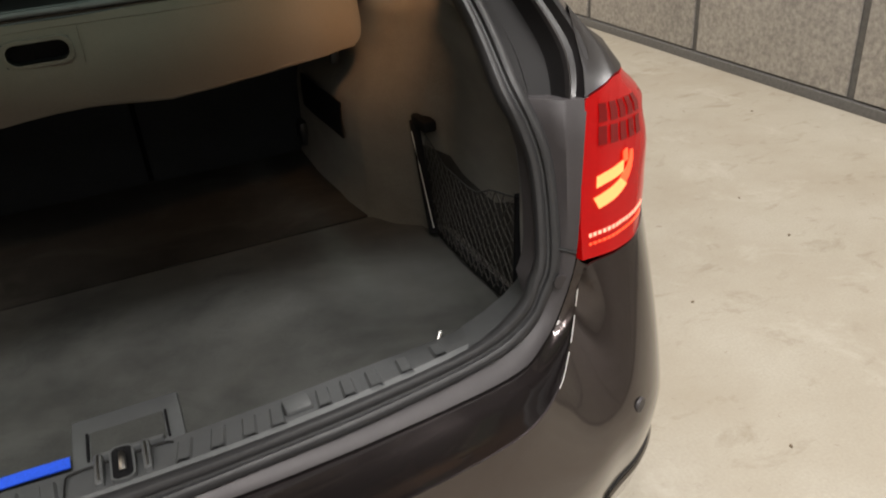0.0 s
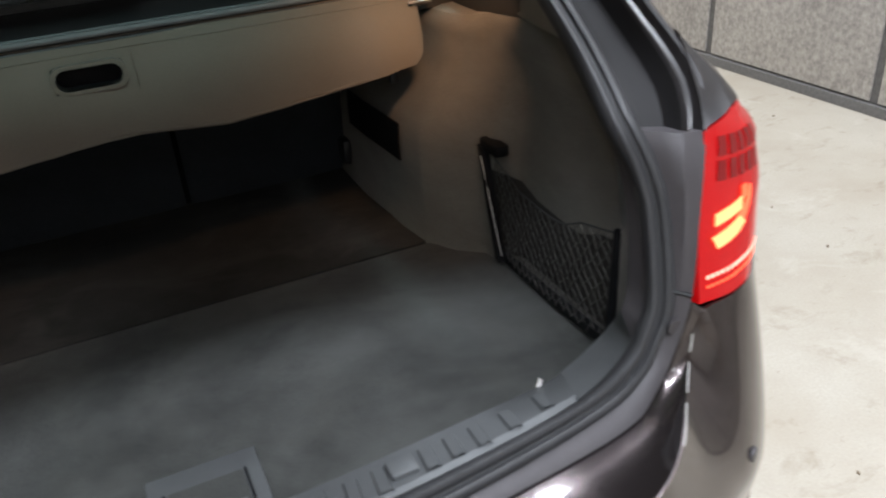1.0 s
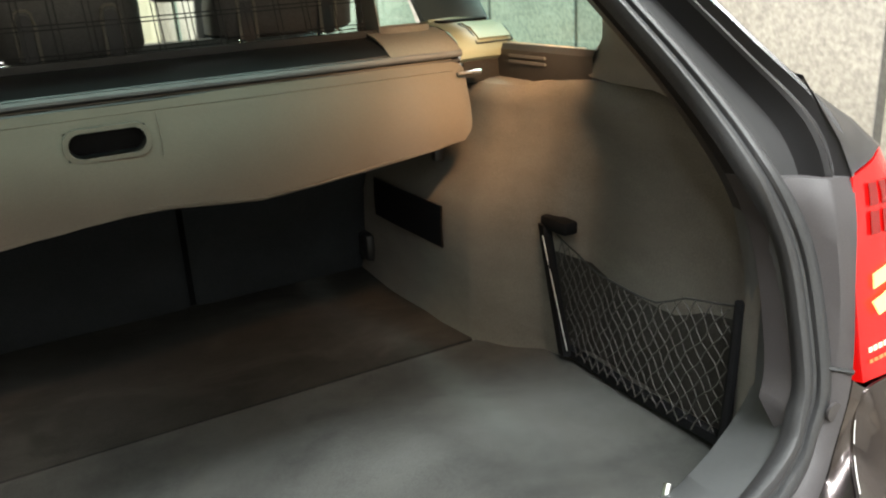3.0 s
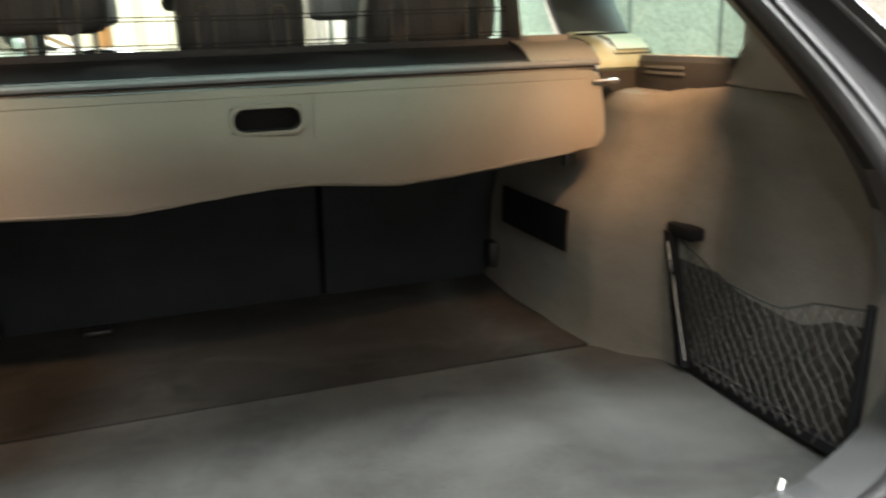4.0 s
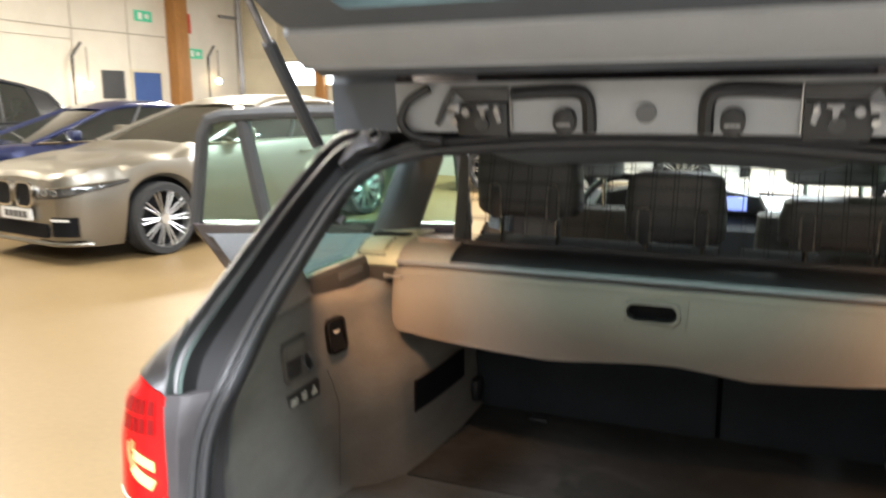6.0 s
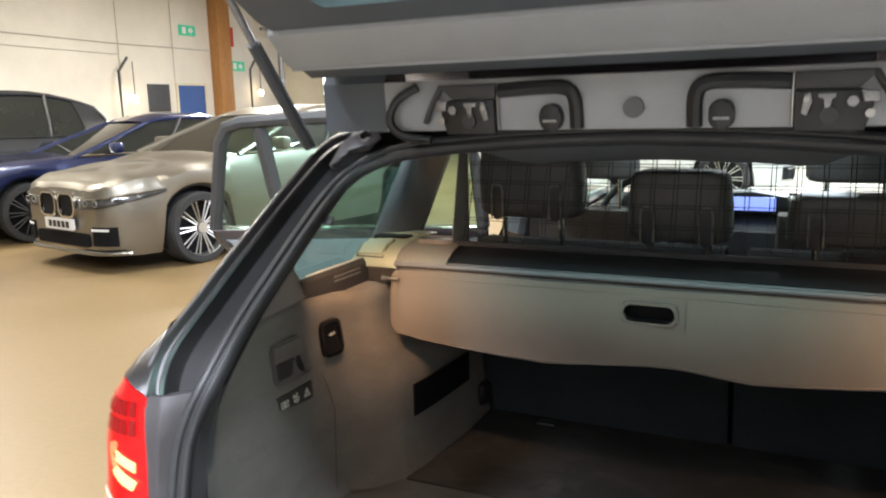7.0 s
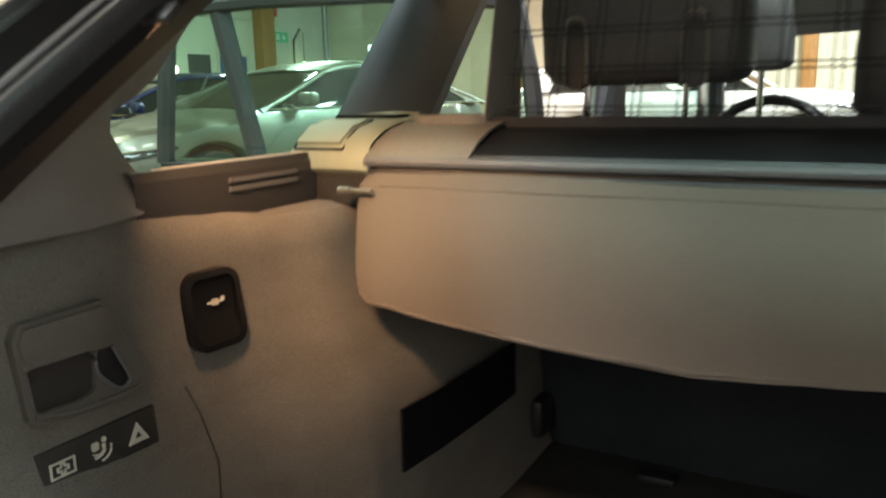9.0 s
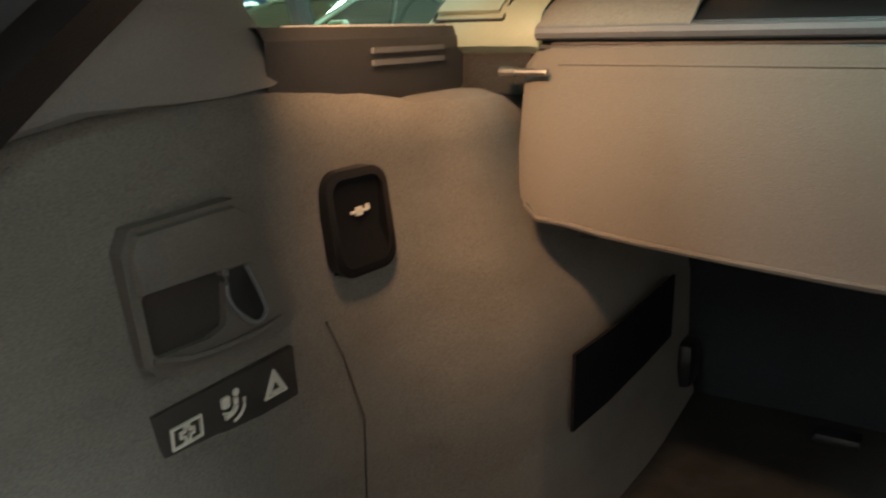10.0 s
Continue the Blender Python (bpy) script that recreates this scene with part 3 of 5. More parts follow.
        i_ = rounded(min(sx * 0.037, sx * 0.283), max(sx * 0.037, sx * 0.283), nose - 0.273, nose - 0.077, 0.07)
        g = part("grille", ring(o, i_, "y", -0.05, 0.03), CHROME, car, "twin grille with chrome rim")
        part("backing", prism(i_, "y", -0.012, 0.02), PIT, g)
        bm = bmesh.new()
        for k in range(8):
            xx = sx * (0.058 + k * 0.0295)
            box(xx - 0.004, xx + 0.004, -0.03, -0.008, nose - 0.268, nose - 0.082, bm=bm)
        part("slats", bm, BLACK, g, smooth=False)

        def face(u):
            return hw * lerp(plan, u)
        pts = [(0.33, -0.012)] + [(face(u) + 0.006, u - 0.012) for u in (0.0, 0.05, 0.1, 0.18, 0.28, 0.40, 0.52)]
        rows = []
        for k, (x, y) in enumerate(pts):
            t = k / 7
            lo, hi = nose - 0.205 + 0.10 * t + 0.04 * t * t, nose - 0.118 + 0.075 * t
            rows.append([(sx * (x + 0.006), y, lo), (sx * (x + 0.004), y - 0.004, (lo + hi) / 2), (sx * (x - 0.012), y + 0.004, hi)])
        hl = part("headlight", loft(rows, thick=0.012), LAMPGLASS, car, "clear glass headlight with chrome inside")
        part("brow", tube([(r[2][0], r[2][1] - 0.004, r[2][2]) for r in rows], 0.0055, 6), CHROME, hl)
        part("lower_edge", tube([(r[0][0], r[0][1] - 0.004, r[0][2]) for r in rows], 0.006, 6), BLACK, hl)
        for x, y in ((0.44, -0.018), (0.57, -0.006)):
            c = (x * hw / 0.93, y, nose - 0.148)
            part("lamp_ring", tube([(sx * c[0] + 0.036 * math.cos(a), c[1] - 0.006, c[2] + 0.026 * math.sin(a)) for a in (2 * math.pi * q / 14 for q in range(14))], 0.004, 6, closed=True), ALLOY, hl)
        rows = [[(sx * (x + 0.006), y - 0.006, z) for z in (clear + 0.1, clear + 0.19, clear + 0.27)] for x, y in ((0.50, -0.006), (face(0.0), 0.0), (face(0.05), 0.05), (face(0.1), 0.1))]
        si = part("side_intake", loft(rows, thick=0.012), PIT, car, "black air intake with a pale lamp bar")
        part("fog_lamp", loft([[(p[0] * 1.004, p[1] - 0.012, p[2] + d) for d in (0.045, 0.065)] for p in (rows[0][1], rows[1][1], rows[2][1])], thick=0.006), PLATE, si)
        part("lip", tube([(sx * x, y - 0.012, clear + 0.03) for x, y in ((0.0, -0.004), (0.5, 0.0), (face(0.0), 0.01), (face(0.08), 0.09), (face(0.2), 0.2))], 0.02, 8), paint, car)
    part("lower_intake", prism(rounded(-0.45, 0.45, clear + 0.08, clear + 0.2, 0.04), "y", -0.02, 0.05), PIT, car, "black lower intake")
    pl = part("number_plate", prism(rounded(-0.24, 0.24, clear + 0.225, clear + 0.33, 0.012), "y", -0.045, -0.02), PLATE, car, "white plate with dark bars")
    bm = bmesh.new()
    for k in range(5):
        box(-0.17 + k * 0.075, -0.12 + k * 0.075, -0.049, -0.044, clear + 0.245, clear + 0.305, bm=bm)
    part("bars", bm, BLACK, pl, smooth=False)
    return car


HD = 20.0


def nose_at(wx_, wy_, heading, hw):
    """The nose's place from the ground point under the front left wheel."""
    a = radians(heading)
    ly, lx = 0.85, hw
    return (wx_ - (lx * math.cos(a) - ly * math.sin(a)), wy_ - (lx * math.sin(a) + ly * math.cos(a)), 0)


parked_car("grey_sedan", "grey metallic saloon with multi-spoke wheels on the concrete", GREYCAR, nose_at(-5.08, 5.14, -10, 0.82), -10, W=1.9, belt=0.99, clear=0.16)
parked_car("blue_coupe", "dark blue glossy car parked beside the grey saloon", BLUECAR, nose_at(-7.85, 5.44, -HD, 0.8), -HD, rim=BLACK, L=4.6, H=1.42, belt=0.93)
parked_car("black_suv", "black tall estate car parked by the white wall", BLACKCAR, (-11.84, 4.09, 0), -HD, L=4.8, W=1.95, H=1.8, belt=1.12, nose=0.95, clear=0.24, wheel=0.38, tall=True)
parked_car("white_suv", "white tall car parked across the hall", WHITECAR, (-0.1, 11.6, 0), 90, L=4.7, W=1.9, H=1.68, belt=1.06, nose=0.92, clear=0.24, wheel=0.36, tall=True)


# ---- the dark estate car, its tailgate open ----
car = thing("estate_car", "black estate car with open tailgate and lit tail lights", "car")

# stations of the opening, from the middle of the top to the middle of the sill: rubber seal, outer edge
SEAL = [(0, .932, 1.345), (.16, .928, 1.341), (.30, .918, 1.333), (.42, .900, 1.322), (.495, .876, 1.302), (.535, .838, 1.274), (.553, .773, 1.226), (.562, .643, 1.13),
        (.566, .54, 1.052), (.560, .455, .985), (.572, .425, .93), (.576, .405, .874), (.562, .374, .78), (.541, .361, .741), (.515, .351, .712), (.44, .338, .686), (.28, .318, .68), (.12, .304, .68), (0, .30, .68)]
EDGE = [(0, .965, 1.392), (.16, .962, 1.39), (.30, .955, 1.384), (.44, .945, 1.372), (.56, .930, 1.358), (.622, .90, 1.338), (.644, .80, 1.268), (.664, .665, 1.168),
        (.675, .555, 1.087), (.680, .45, 1.01), (.640, .393, .94), (.622, .372, .874), (.598, .347, .775), (.569, .338, .708), (.535, .325, .672), (.475, .305, .653), (.30, .286, .648), (.14, .278, .646), (0, .276, .646)]


SM, EM = smooth_path(SEAL, 4), smooth_path(EDGE, 4)


def along(path, f):
    k = min(int(f), len(path) - 2)
    return path[k].lerp(path[k + 1], f - k)


LAST, SU, SV = len(SM) - 1, 37.1, 38.7
for sx in (-1, 1):
    # upper pillar: dark gutter, then two glossy ridges, down to a step above the lamp
    gut, rid = [], []
    for k in range(56):
        s_, e_ = along(SM, SU * k / 55), along(EM, SV * k / 55)
        d = e_ - s_
        deep = Vector((0, .022, -.012)) * min(1, k / 12)

        def at_(f, o=(0, 0, 0)):
            p = s_ + d * f + Vector(o)
            return (sx * p.x, p.y, p.z)
        gut.append([at_(0, (0, .05, -.004)), at_(0, (0, .012, 0)), at_(.25, (0, .008, 0)), at_(.29, deep * .7), at_(.34, deep), at_(.62, deep), at_(.67, deep * .6), at_(.70, (0, .002, 0))])
        rid.append([at_(.70, (0, .002, 0)), at_(.73, (0, -.003, 0)), at_(.76, (0, -.001, 0)), at_(.80, (0, .008, -.004)), at_(.87, (0, .008, -.004)), at_(.93, (0, -.002, 0)), at_(.97, (0, -.003, 0)), at_(1), at_(1.04, (0, .014, -.004))])
    part("gutter", loft(gut), SATIN, car, "dark rain gutter of roof and pillar")
    part("pillar_ridge", loft(rid), RIDGE, car, "glossy dark double ridge of the pillar")
    # lower jamb below the step
    rows = []
    for k in range(49):
        f = k / 48
        s_, e_ = along(SM, SU + (LAST - SU) * f), along(EM, SV + (LAST - SV) * f)
        d = e_ - s_
        up = min(1, max(0, (s_.z - .74) / .12))
        if k == 0:
            back = [s_ + d * q + Vector((0, .034, -.004)) for q in (0, 0, .25, .42, .58, .66, .82, 1, 1)]
            rows.append([(sx * p.x, p.y, p.z) for p in back])
        flange = Vector((0, .05, -.004)) if s_.z > .74 else Vector((0, .02, -.03))
        pts = [s_ + flange, s_ + Vector((0, .012, -.003)), s_ + d * .25 + Vector((0, .012 - .006 * up, 0)), s_ + d * .42 + Vector((0, .009 - .011 * up, 0)), s_ + d * .58 + Vector((0, .006 - .017 * up, 0)),
               s_ + d * .66 + Vector((0, .004 - .014 * up, 0)), s_ + d * .82 + Vector((0, -.001 - .003 * up, 0)), e_, e_ + d * .04 + Vector((0, .014, -.004))]
        rows.append([(sx * p.x, p.y, p.z) for p in pts])
    part("tailgate_jamb", loft(rows), JAMB, car, "satin grey painted jamb round the opening")

    # rubber seal: a round inner bead and a flatter outer lip on one foot
    def bead(profile):
        rows = []
        for i, p in enumerate(SM):
            t_ = SM[min(i + 1, len(SM) - 1)] - SM[max(i - 1, 0)]
            d = (EM[i] - p).normalized()
            n_ = t_.cross(d).normalized()
            n_ = -n_ if n_.y > 0 or (abs(n_.y) < .3 and n_.z < 0) else n_
            o_ = .009 * min(1, max(0, (i - 36) / 14))
            rows.append([(sx * q.x, q.y, q.z) for q in (p + d * (w_ + o_) + n_ * h_ for w_, h_ in profile)])
        return rows
    seal = part("door_seal", loft(bead(((-.017, -.012), (-.0165, -.002), (-.014, .003), (-.010, .006), (-.006, .006), (-.002, .0042), (0, .001), (.004, .0005)))), RUBBER, car, "grey rubber seal round the opening")
    part("outer_lip", loft(bead(((.003, -.002), (.0035, .002), (.006, .0048), (.010, .0055), (.014, .0046), (.0175, .0015), (.018, -.004)))), RUBBER, seal)
    # pillar's outer skin
    rows = []
    for e_ in EM[16:35]:
        rows.append([(sx * e_.x, e_.y, e_.z), (sx * (e_.x + 0.012), e_.y + 0.015, e_.z), (sx * (e_.x + 0.022), e_.y + 0.07, e_.z + 0.01), (sx * (e_.x + 0.026), e_.y + 0.16, e_.z + 0.012)])
    part("pillar_skin", loft(rows), PAINT, car, "glossy dark rear pillar")
    a_, b_ = SM[48] + Vector((.012, -.006, 0)), EM[48]
    part("jamb_joint", tube([(sx * a_.lerp(b_, t).x, a_.lerp(b_, t).y - .001, a_.lerp(b_, t).z + .006) for t in (0, .4, .75, 1)], .003, 6), BLACK, car)
    c_ = SM[50].lerp(EM[50], .68)
    part("clip", disc((sx * c_.x, c_.y - .003, c_.z), .010, "y", .003, 16), JAMB, car)

# bumper and rear quarter
TOP = [(0, .166, .652), (.2, .170, .654), (.32, .178, .656), (.40, .19, .657), (.456, .207, .659), (.51, .245, .662), (.553, .292, .672), (.582, .325, .70), (.597, .338, .74), (.612, .336, .764),
       (.65, .336, .770), (.69, .348, .778), (.725, .38, .788), (.755, .43, .797), (.785, .51, .806), (.815, .64, .81), (.84, .85, .81), (.86, 1.2, .81)]
TM = smooth_path(TOP, 4)


BASE = [(0, .135), (.2, .14), (.32, .15), (.40, .165), (.47, .185), (.53, .205), (.575, .224), (.615, .245), (.65, .26), (.68, .277), (.71, .30), (.738, .33), (.76, .365), (.78, .41), (.805, .48),
        (.835, .60), (.865, .8), (.885, 1.2)]
BM = smooth_path([(x, y, 0) for x, y in BASE], 4)


def outward(i):
    a, b = BM[max(i - 1, 0)], BM[min(i + 1, len(BM) - 1)]
    d = Vector((b.x - a.x, b.y - a.y, 0)).normalized()
    return Vector((d.y, -d.x, 0))


for sx in (-1, 1):
    rows = []
    for i, p in enumerate(TM):
        n, q = outward(i), BM[i]
        col = [p + n * -0.012 + Vector((0, 0, -0.02)), p + n * -0.003, p]
        for k in range(1, 13):
            t = 1 - k / 12
            z = .525 + (p.z - .525) * t
            c = q.lerp(p, t ** 1.5)
            col.append(Vector((c.x, c.y, z)))
        for z, o in ((0.49, -0.004), (0.45, -0.012), (0.39, -0.028), (0.33, -0.048), (0.27, -0.08), (0.22, -0.15)):
            col.append(Vector((q.x + n.x * o, q.y + n.y * o, z)))
        rows.append([(sx * c.x, c.y, c.z) for c in col])
    for pass_ in range(40):
        soft = [[Vector(p) for p in r] for r in rows]
        for i in range(1, len(rows) - 1):
            for j in range(4, len(rows[i])):
                k = min(1, (j - 3) / 4) * (.5 if pass_ % 2 == 0 else -.47)
                q_ = soft[i][j].lerp((soft[i - 1][j] + soft[i + 1][j]) / 2, k)
                rows[i][j] = (q_.x, q_.y, q_.z)
    face_rows = rows
    bmp = part("bumper", loft(rows), PAINT, car, "glossy dark rear bumper with parking sensors")
    # ledge between jamb and bumper
    rows = []
    for k in range(25):
        t = k / 24
        e_ = along(EM, 48 + t * (len(EM) - 1 - 48))
        p = along(TM, 36 * (1 - t) ** .9)
        rows.append([(sx * e_.x, e_.y + .008, e_.z - .003)])
        for f in (.08, .25, .45, .65, .85):
            m_ = e_.lerp(p, f)
            rows[-1].append((sx * m_.x, m_.y, m_.z - .002 - .006 * math.sin(math.pi * f) * min(1, (e_ - p).length / .06)))
        rows[-1].append((sx * p.x, p.y + .002, p.z - .001))
    part("bumper_ledge", loft(rows), PAINT, car)

    def face_at(i, z):
        col = [Vector((sx * c[0], c[1], c[2])) for c in face_rows[i][3:]]
        for a_, b_ in zip(col, col[1:]):
            if a_.z >= z >= b_.z:
                return a_.lerp(b_, (a_.z - z) / max(1e-6, a_.z - b_.z))
        return col[-1]
    for px_, z in ((0.655, 0.56), (0.36, 0.55)):
        i = BM.index(min(BM, key=lambda q: abs(q.x - px_)))
        n, c = outward(i), face_at(i, z)
        sens = bmesh.new()
        bmesh.ops.create_cone(sens, cap_ends=True, segments=18, radius1=0.0115, radius2=0.0105, depth=0.004)
        part("parking_sensor", sens, JAMB, bmp, "small round sensor", at=Matrix.Translation((sx * c.x, c.y, z)) @ Vector((sx * n.x, n.y, 0)).to_track_quat("Z", "Y").to_matrix().to_4x4())
    part("tow_cover", ring(rounded(sx * 0.42 - 0.035, sx * 0.42 + 0.035, 0.46, 0.53, 0.02), rounded(sx * 0.42 - 0.032, sx * 0.42 + 0.032, 0.463, 0.527, 0.018), "y", min(face_at(min(range(len(BM)), key=lambda i: abs(BM[i].x - .42)), .5).y, .3) - .004, .19), BLACK, bmp)
    rows = []
    for i in range(26, 47):
        n = outward(i)
        rows.append([(sx * (face_at(i, z).x + n.x * .002), face_at(i, z).y + n.y * .002, z) for z in (0.385, 0.40, 0.43, 0.45)])
    refl = part("reflector_recess", loft(rows, thick=0.006), BLACK, bmp, "black strip low in the bumper")
    rows = []
    for i in range(26, 45):
        n = outward(i)
        rows.append([(sx * (face_at(i, z).x + n.x * o), face_at(i, z).y + n.y * o, z) for z, o in ((0.392, .003), (0.398, .007), (0.438, .007), (0.444, .003))])
    part("pad", loft(rows, thick=0.004), PAINT, refl, "body-coloured pad")
    # short white tubes paint the lamp glints along the crease
    edge_ = [q for q in TM if .50 < q.x < .60 and q.z < .75]
    for a_, b_ in ((0, 4), (5, 8), (9, 11), (12, 14)):
        if b_ < len(edge_):
            part("worn_edge", tube([(sx * q.x, q.y - .001, q.z + .0016) for q in edge_[a_:b_ + 1]], .0005, 5), PLATE, bmp, "white line painting the glint on the bumper crease")
    # side panel
    rows = []
    for y in [0.43 + 0.06 * k for k in range(8)] + [1.0, 1.25]:
        x0 = lerp([(0.43, .752), (0.51, .785), (0.64, .815), (0.85, .84), (1.25, .862)], y)
        edge = min(EM[16:44], key=lambda q: abs(q.y - (y - 0.08)))
        tz = lerp([(.43, .975), (.55, 1.0), (.75, 1.03)], y)
        rows.append([(sx * (x0 + 0.006), y, .80), (sx * (x0 + 0.01), y, .88), (sx * (x0 - 0.005), y, .95), (sx * (x0 - 0.05), y, tz - .02), (sx * min(x0 - 0.06, .70 + 0.02 * y), y + 0.02, tz)])
    part("quarter_panel", loft(rows), PAINT, car, "glossy dark rear side panel")


# tail lights
LP = smooth_path([(0, 0, 0), (0.05, -0.004, 0), (0.098, 0.012, 0), (0.138, 0.056, 0), (0.172, 0.145, 0)], 8)


def lens(u, z):
    """A place on the lamp's outer face: u from its inner edge to the side."""
    k = (z - 0.771) / 0.21
    xi, yi = 0.602 + 0.05 * max(0, k) ** 1.3, 0.337 + 0.073 * k
    top = lerp([(0.88, 1.0), (0.935, 0.90), (0.985, 0.55)], z)
    shrink = lerp([(0.77, 0.92), (0.83, 1.0), (0.88, 1.02)], z)
    f = max(0, min(u, 1)) * 32
    a = min(int(f), 31)
    d = LP[a].lerp(LP[a + 1], f - a)
    return Vector((xi + d.x * top * shrink, yi + d.y * (0.4 + 0.6 * top), z))


def lens_patch(sx, us, zs, off):
    rows = []
    for u in us:
        rows.append([])
        for z in zs:
            p = lens(u, z)
            a, b_ = lens(min(u + 0.02, 1), z) - lens(max(u - 0.02, 0), z), lens(u, z + 0.01) - lens(u, z - 0.01)
            n = a.cross(b_).normalized()
            if n.y > 0:
                n = -n
            q = p + n * off
            rows[-1].append((sx * q.x, q.y, q.z))
    return rows


for sx in (-1, 1):
    us = [k / 16 for k in range(17)]
    rows = []
    for u in us:
        col = []
        lo_, hi_ = 0.772 + 0.014 * u, 0.962 + 0.02 * min(1, u / 0.35)
        for k in range(15):
            p = lens(u, lo_ + (hi_ - lo_) * k / 14)
            col.append((sx * p.x, p.y, p.z))
        rows.append(col)
    foot, e_ = [], EM[34]
    for u in us:
        a_ = lens(u, 0.962 + 0.02 * min(1, u / 0.35))
        q_ = lerp([(0, 0), (.35, .02), (.7, .024), (1, .026)], u), lerp([(0, 0), (.35, .04), (.7, .1), (1, .16)], u)
        b_ = Vector((e_.x + q_[0], e_.y + q_[1], e_.z + .006))
        m_ = a_.lerp(b_, .3) + Vector((.004 + .008 * u, 0, .004))
        foot.append([(sx * (a_.x - .004), a_.y + .006, a_.z - .006), (sx * a_.x, a_.y + .001, a_.z + .003), (sx * m_.x, m_.y, m_.z), (sx * b_.x, b_.y, b_.z)])
    part("pillar_foot", loft(foot), RIDGE, car, "glossy dark pillar foot above the lamp")
    lamp = part("tail_light", loft(rows, thick=0.02), RED, car, "glowing red tail light with bright bars")
    
    def slanted(us_, z0, rise, h, off=0.004):
        out = []
        for u in us_:
            out.append(lens_patch(sx, [u], [z0 + rise * (u - 0.13) + h * q / 2 for q in range(3)], off)[0])
        return out
    part("light_bar", loft(slanted([.115 + .0175 * k for k in range(11)], 0.857, 0.07, 0.0135), thick=0.002), GLOW, lamp, "bright orange lit bar")
    # the hook-shaped bar below it, narrowing as it bends upwards
    bend = smooth_path([(.112, .838, .0072), (.18, .8435, .0072), (.24, .850, .007), (.29, .8575, .006), (.33, .867, .0045), (.353, .878, .003), (.362, .891, .0018)], 4)
    rows = []
    for k, p in enumerate(bend):
        d_ = bend[min(k + 1, len(bend) - 1)] - bend[max(k - 1, 0)]
        t_ = Vector((d_.x * .17, d_.y)).normalized()
        rows.append([lens_patch(sx, [p.x - t_.y * w_ * p.z / .17], [p.y + t_.x * w_ * p.z], 0.004)[0][0] for w_ in (-1, -.3, .3, 1)])
    part("light_bar", loft(rows[:13], thick=0.002), GLOW, lamp, "bright orange lit hook")
    part("light_bar", loft(rows[12:], thick=0.002), GLOWEDGE, lamp, "red lit end of the hook")
    part("light_bar", loft(slanted([.29 + .009 * k for k in range(5)], 0.867, 0.07, 0.014), thick=0.002), GLOWEDGE, lamp)
    for z in (0.800, 0.790):
        for k in range(16):
            u0 = 0.07 + 0.031 * k
            part("light_dot", loft(slanted([u0, u0 + .011, u0 + .021], z, 0.03, 0.0045 if z > .795 else .003, 0.0012), thick=0.0008), GLOWEDGE if z < .795 else GLOWPALE, lamp)
    for k in range(5):
        for q in range(2):
            part("unlit_cell", loft(lens_patch(sx, (0.12 + k * 0.08, 0.12 + k * 0.08 + 0.055), [0.906 + 0.027 * q + 0.011 * w_ for w_ in range(3)], 0.0022), thick=0.0008), DIMRED, lamp)

# roof, headliner, tailgate
def roof_sheet(name, spec, edge, mat_, thick, label):
    """A curved sheet with the opening of the glass roof cut out."""
    bm = bmesh.new()
    cols = (-1, -.94, -.56, -.3, 0, .3, .56, .94, 1)
    g = [[bm.verts.new((c * .62, y, edge[abs(c)] + dz)) for c in cols] for y, dz in spec]
    for i in range(len(spec) - 1):
        for j in range(8):
            if 1.6 < (spec[i][0] + spec[i + 1][0]) / 2 < 2.5 and 2 <= j <= 5:
                continue
            bm.faces.new((g[i][j], g[i][j + 1], g[i + 1][j + 1], g[i + 1][j]))
    bmesh.ops.recalc_face_normals(bm, faces=bm.faces)
    bmesh.ops.solidify(bm, geom=list(bm.faces), thickness=thick)
    return part(name, bm, mat_, car, label)


roof_sheet("roof", ((.962, 0), (1.1, .022), (1.5, .045), (1.62, .047), (2.0, .05), (2.48, .037), (2.9, -.005)), {1: 1.355, .94: 1.372, .56: 1.386, .3: 1.392, 0: 1.394}, PAINT, .012, "dark painted roof")
roof_sheet("headliner", ((.945, -.01), (1.0, -.006), (1.1, .0), (1.5, .018), (1.62, .02), (2.0, .022), (2.48, .005), (2.7, -.022), (2.88, -.066)), {1: 1.295, .94: 1.325, .56: 1.342, .3: 1.347, 0: 1.349}, LINER, .008, "grey cloth roof lining")
sz = [(0, 1.345), (.16, 1.341), (.30, 1.333), (.42, 1.322), (.495, 1.302), (.54, 1.27)]
sy = [(0, .932), (.16, .928), (.30, .918), (.42, .900), (.495, .876), (.54, .84)]
part("header_trim", loft([[(x, lerp(sy, abs(x)) + dy, lerp(sz, abs(x)) - .004 + (dz + .004) * min(1, max(.1, (.39 - abs(x)) / .12))) for dy, dz in ((.016, -.004), (.05, -.018), (.10, -.036), (.15, -.050), (.19, -.055), (.23, -.048), (.30, -.012))] for x in [-.49 + .98 * k / 24 for k in range(25)]], thick=.004), HEADER, car, "dark grey rear header trim under the roof")
rg = part("roof_glass", loft([[(x, y, 1.435 - .1 * x * x) for x in (-.36, 0, .36)] for y in (1.6, 2.05, 2.5)]), CLEAR, car, "clear glass roof panel")
part("roof_frame", ring(rounded(-.36, .36, 1.60, 2.50, .04), rounded(-.335, .335, 1.63, 2.47, .035), "z", 1.355, 1.43), PLASTIC, rg)
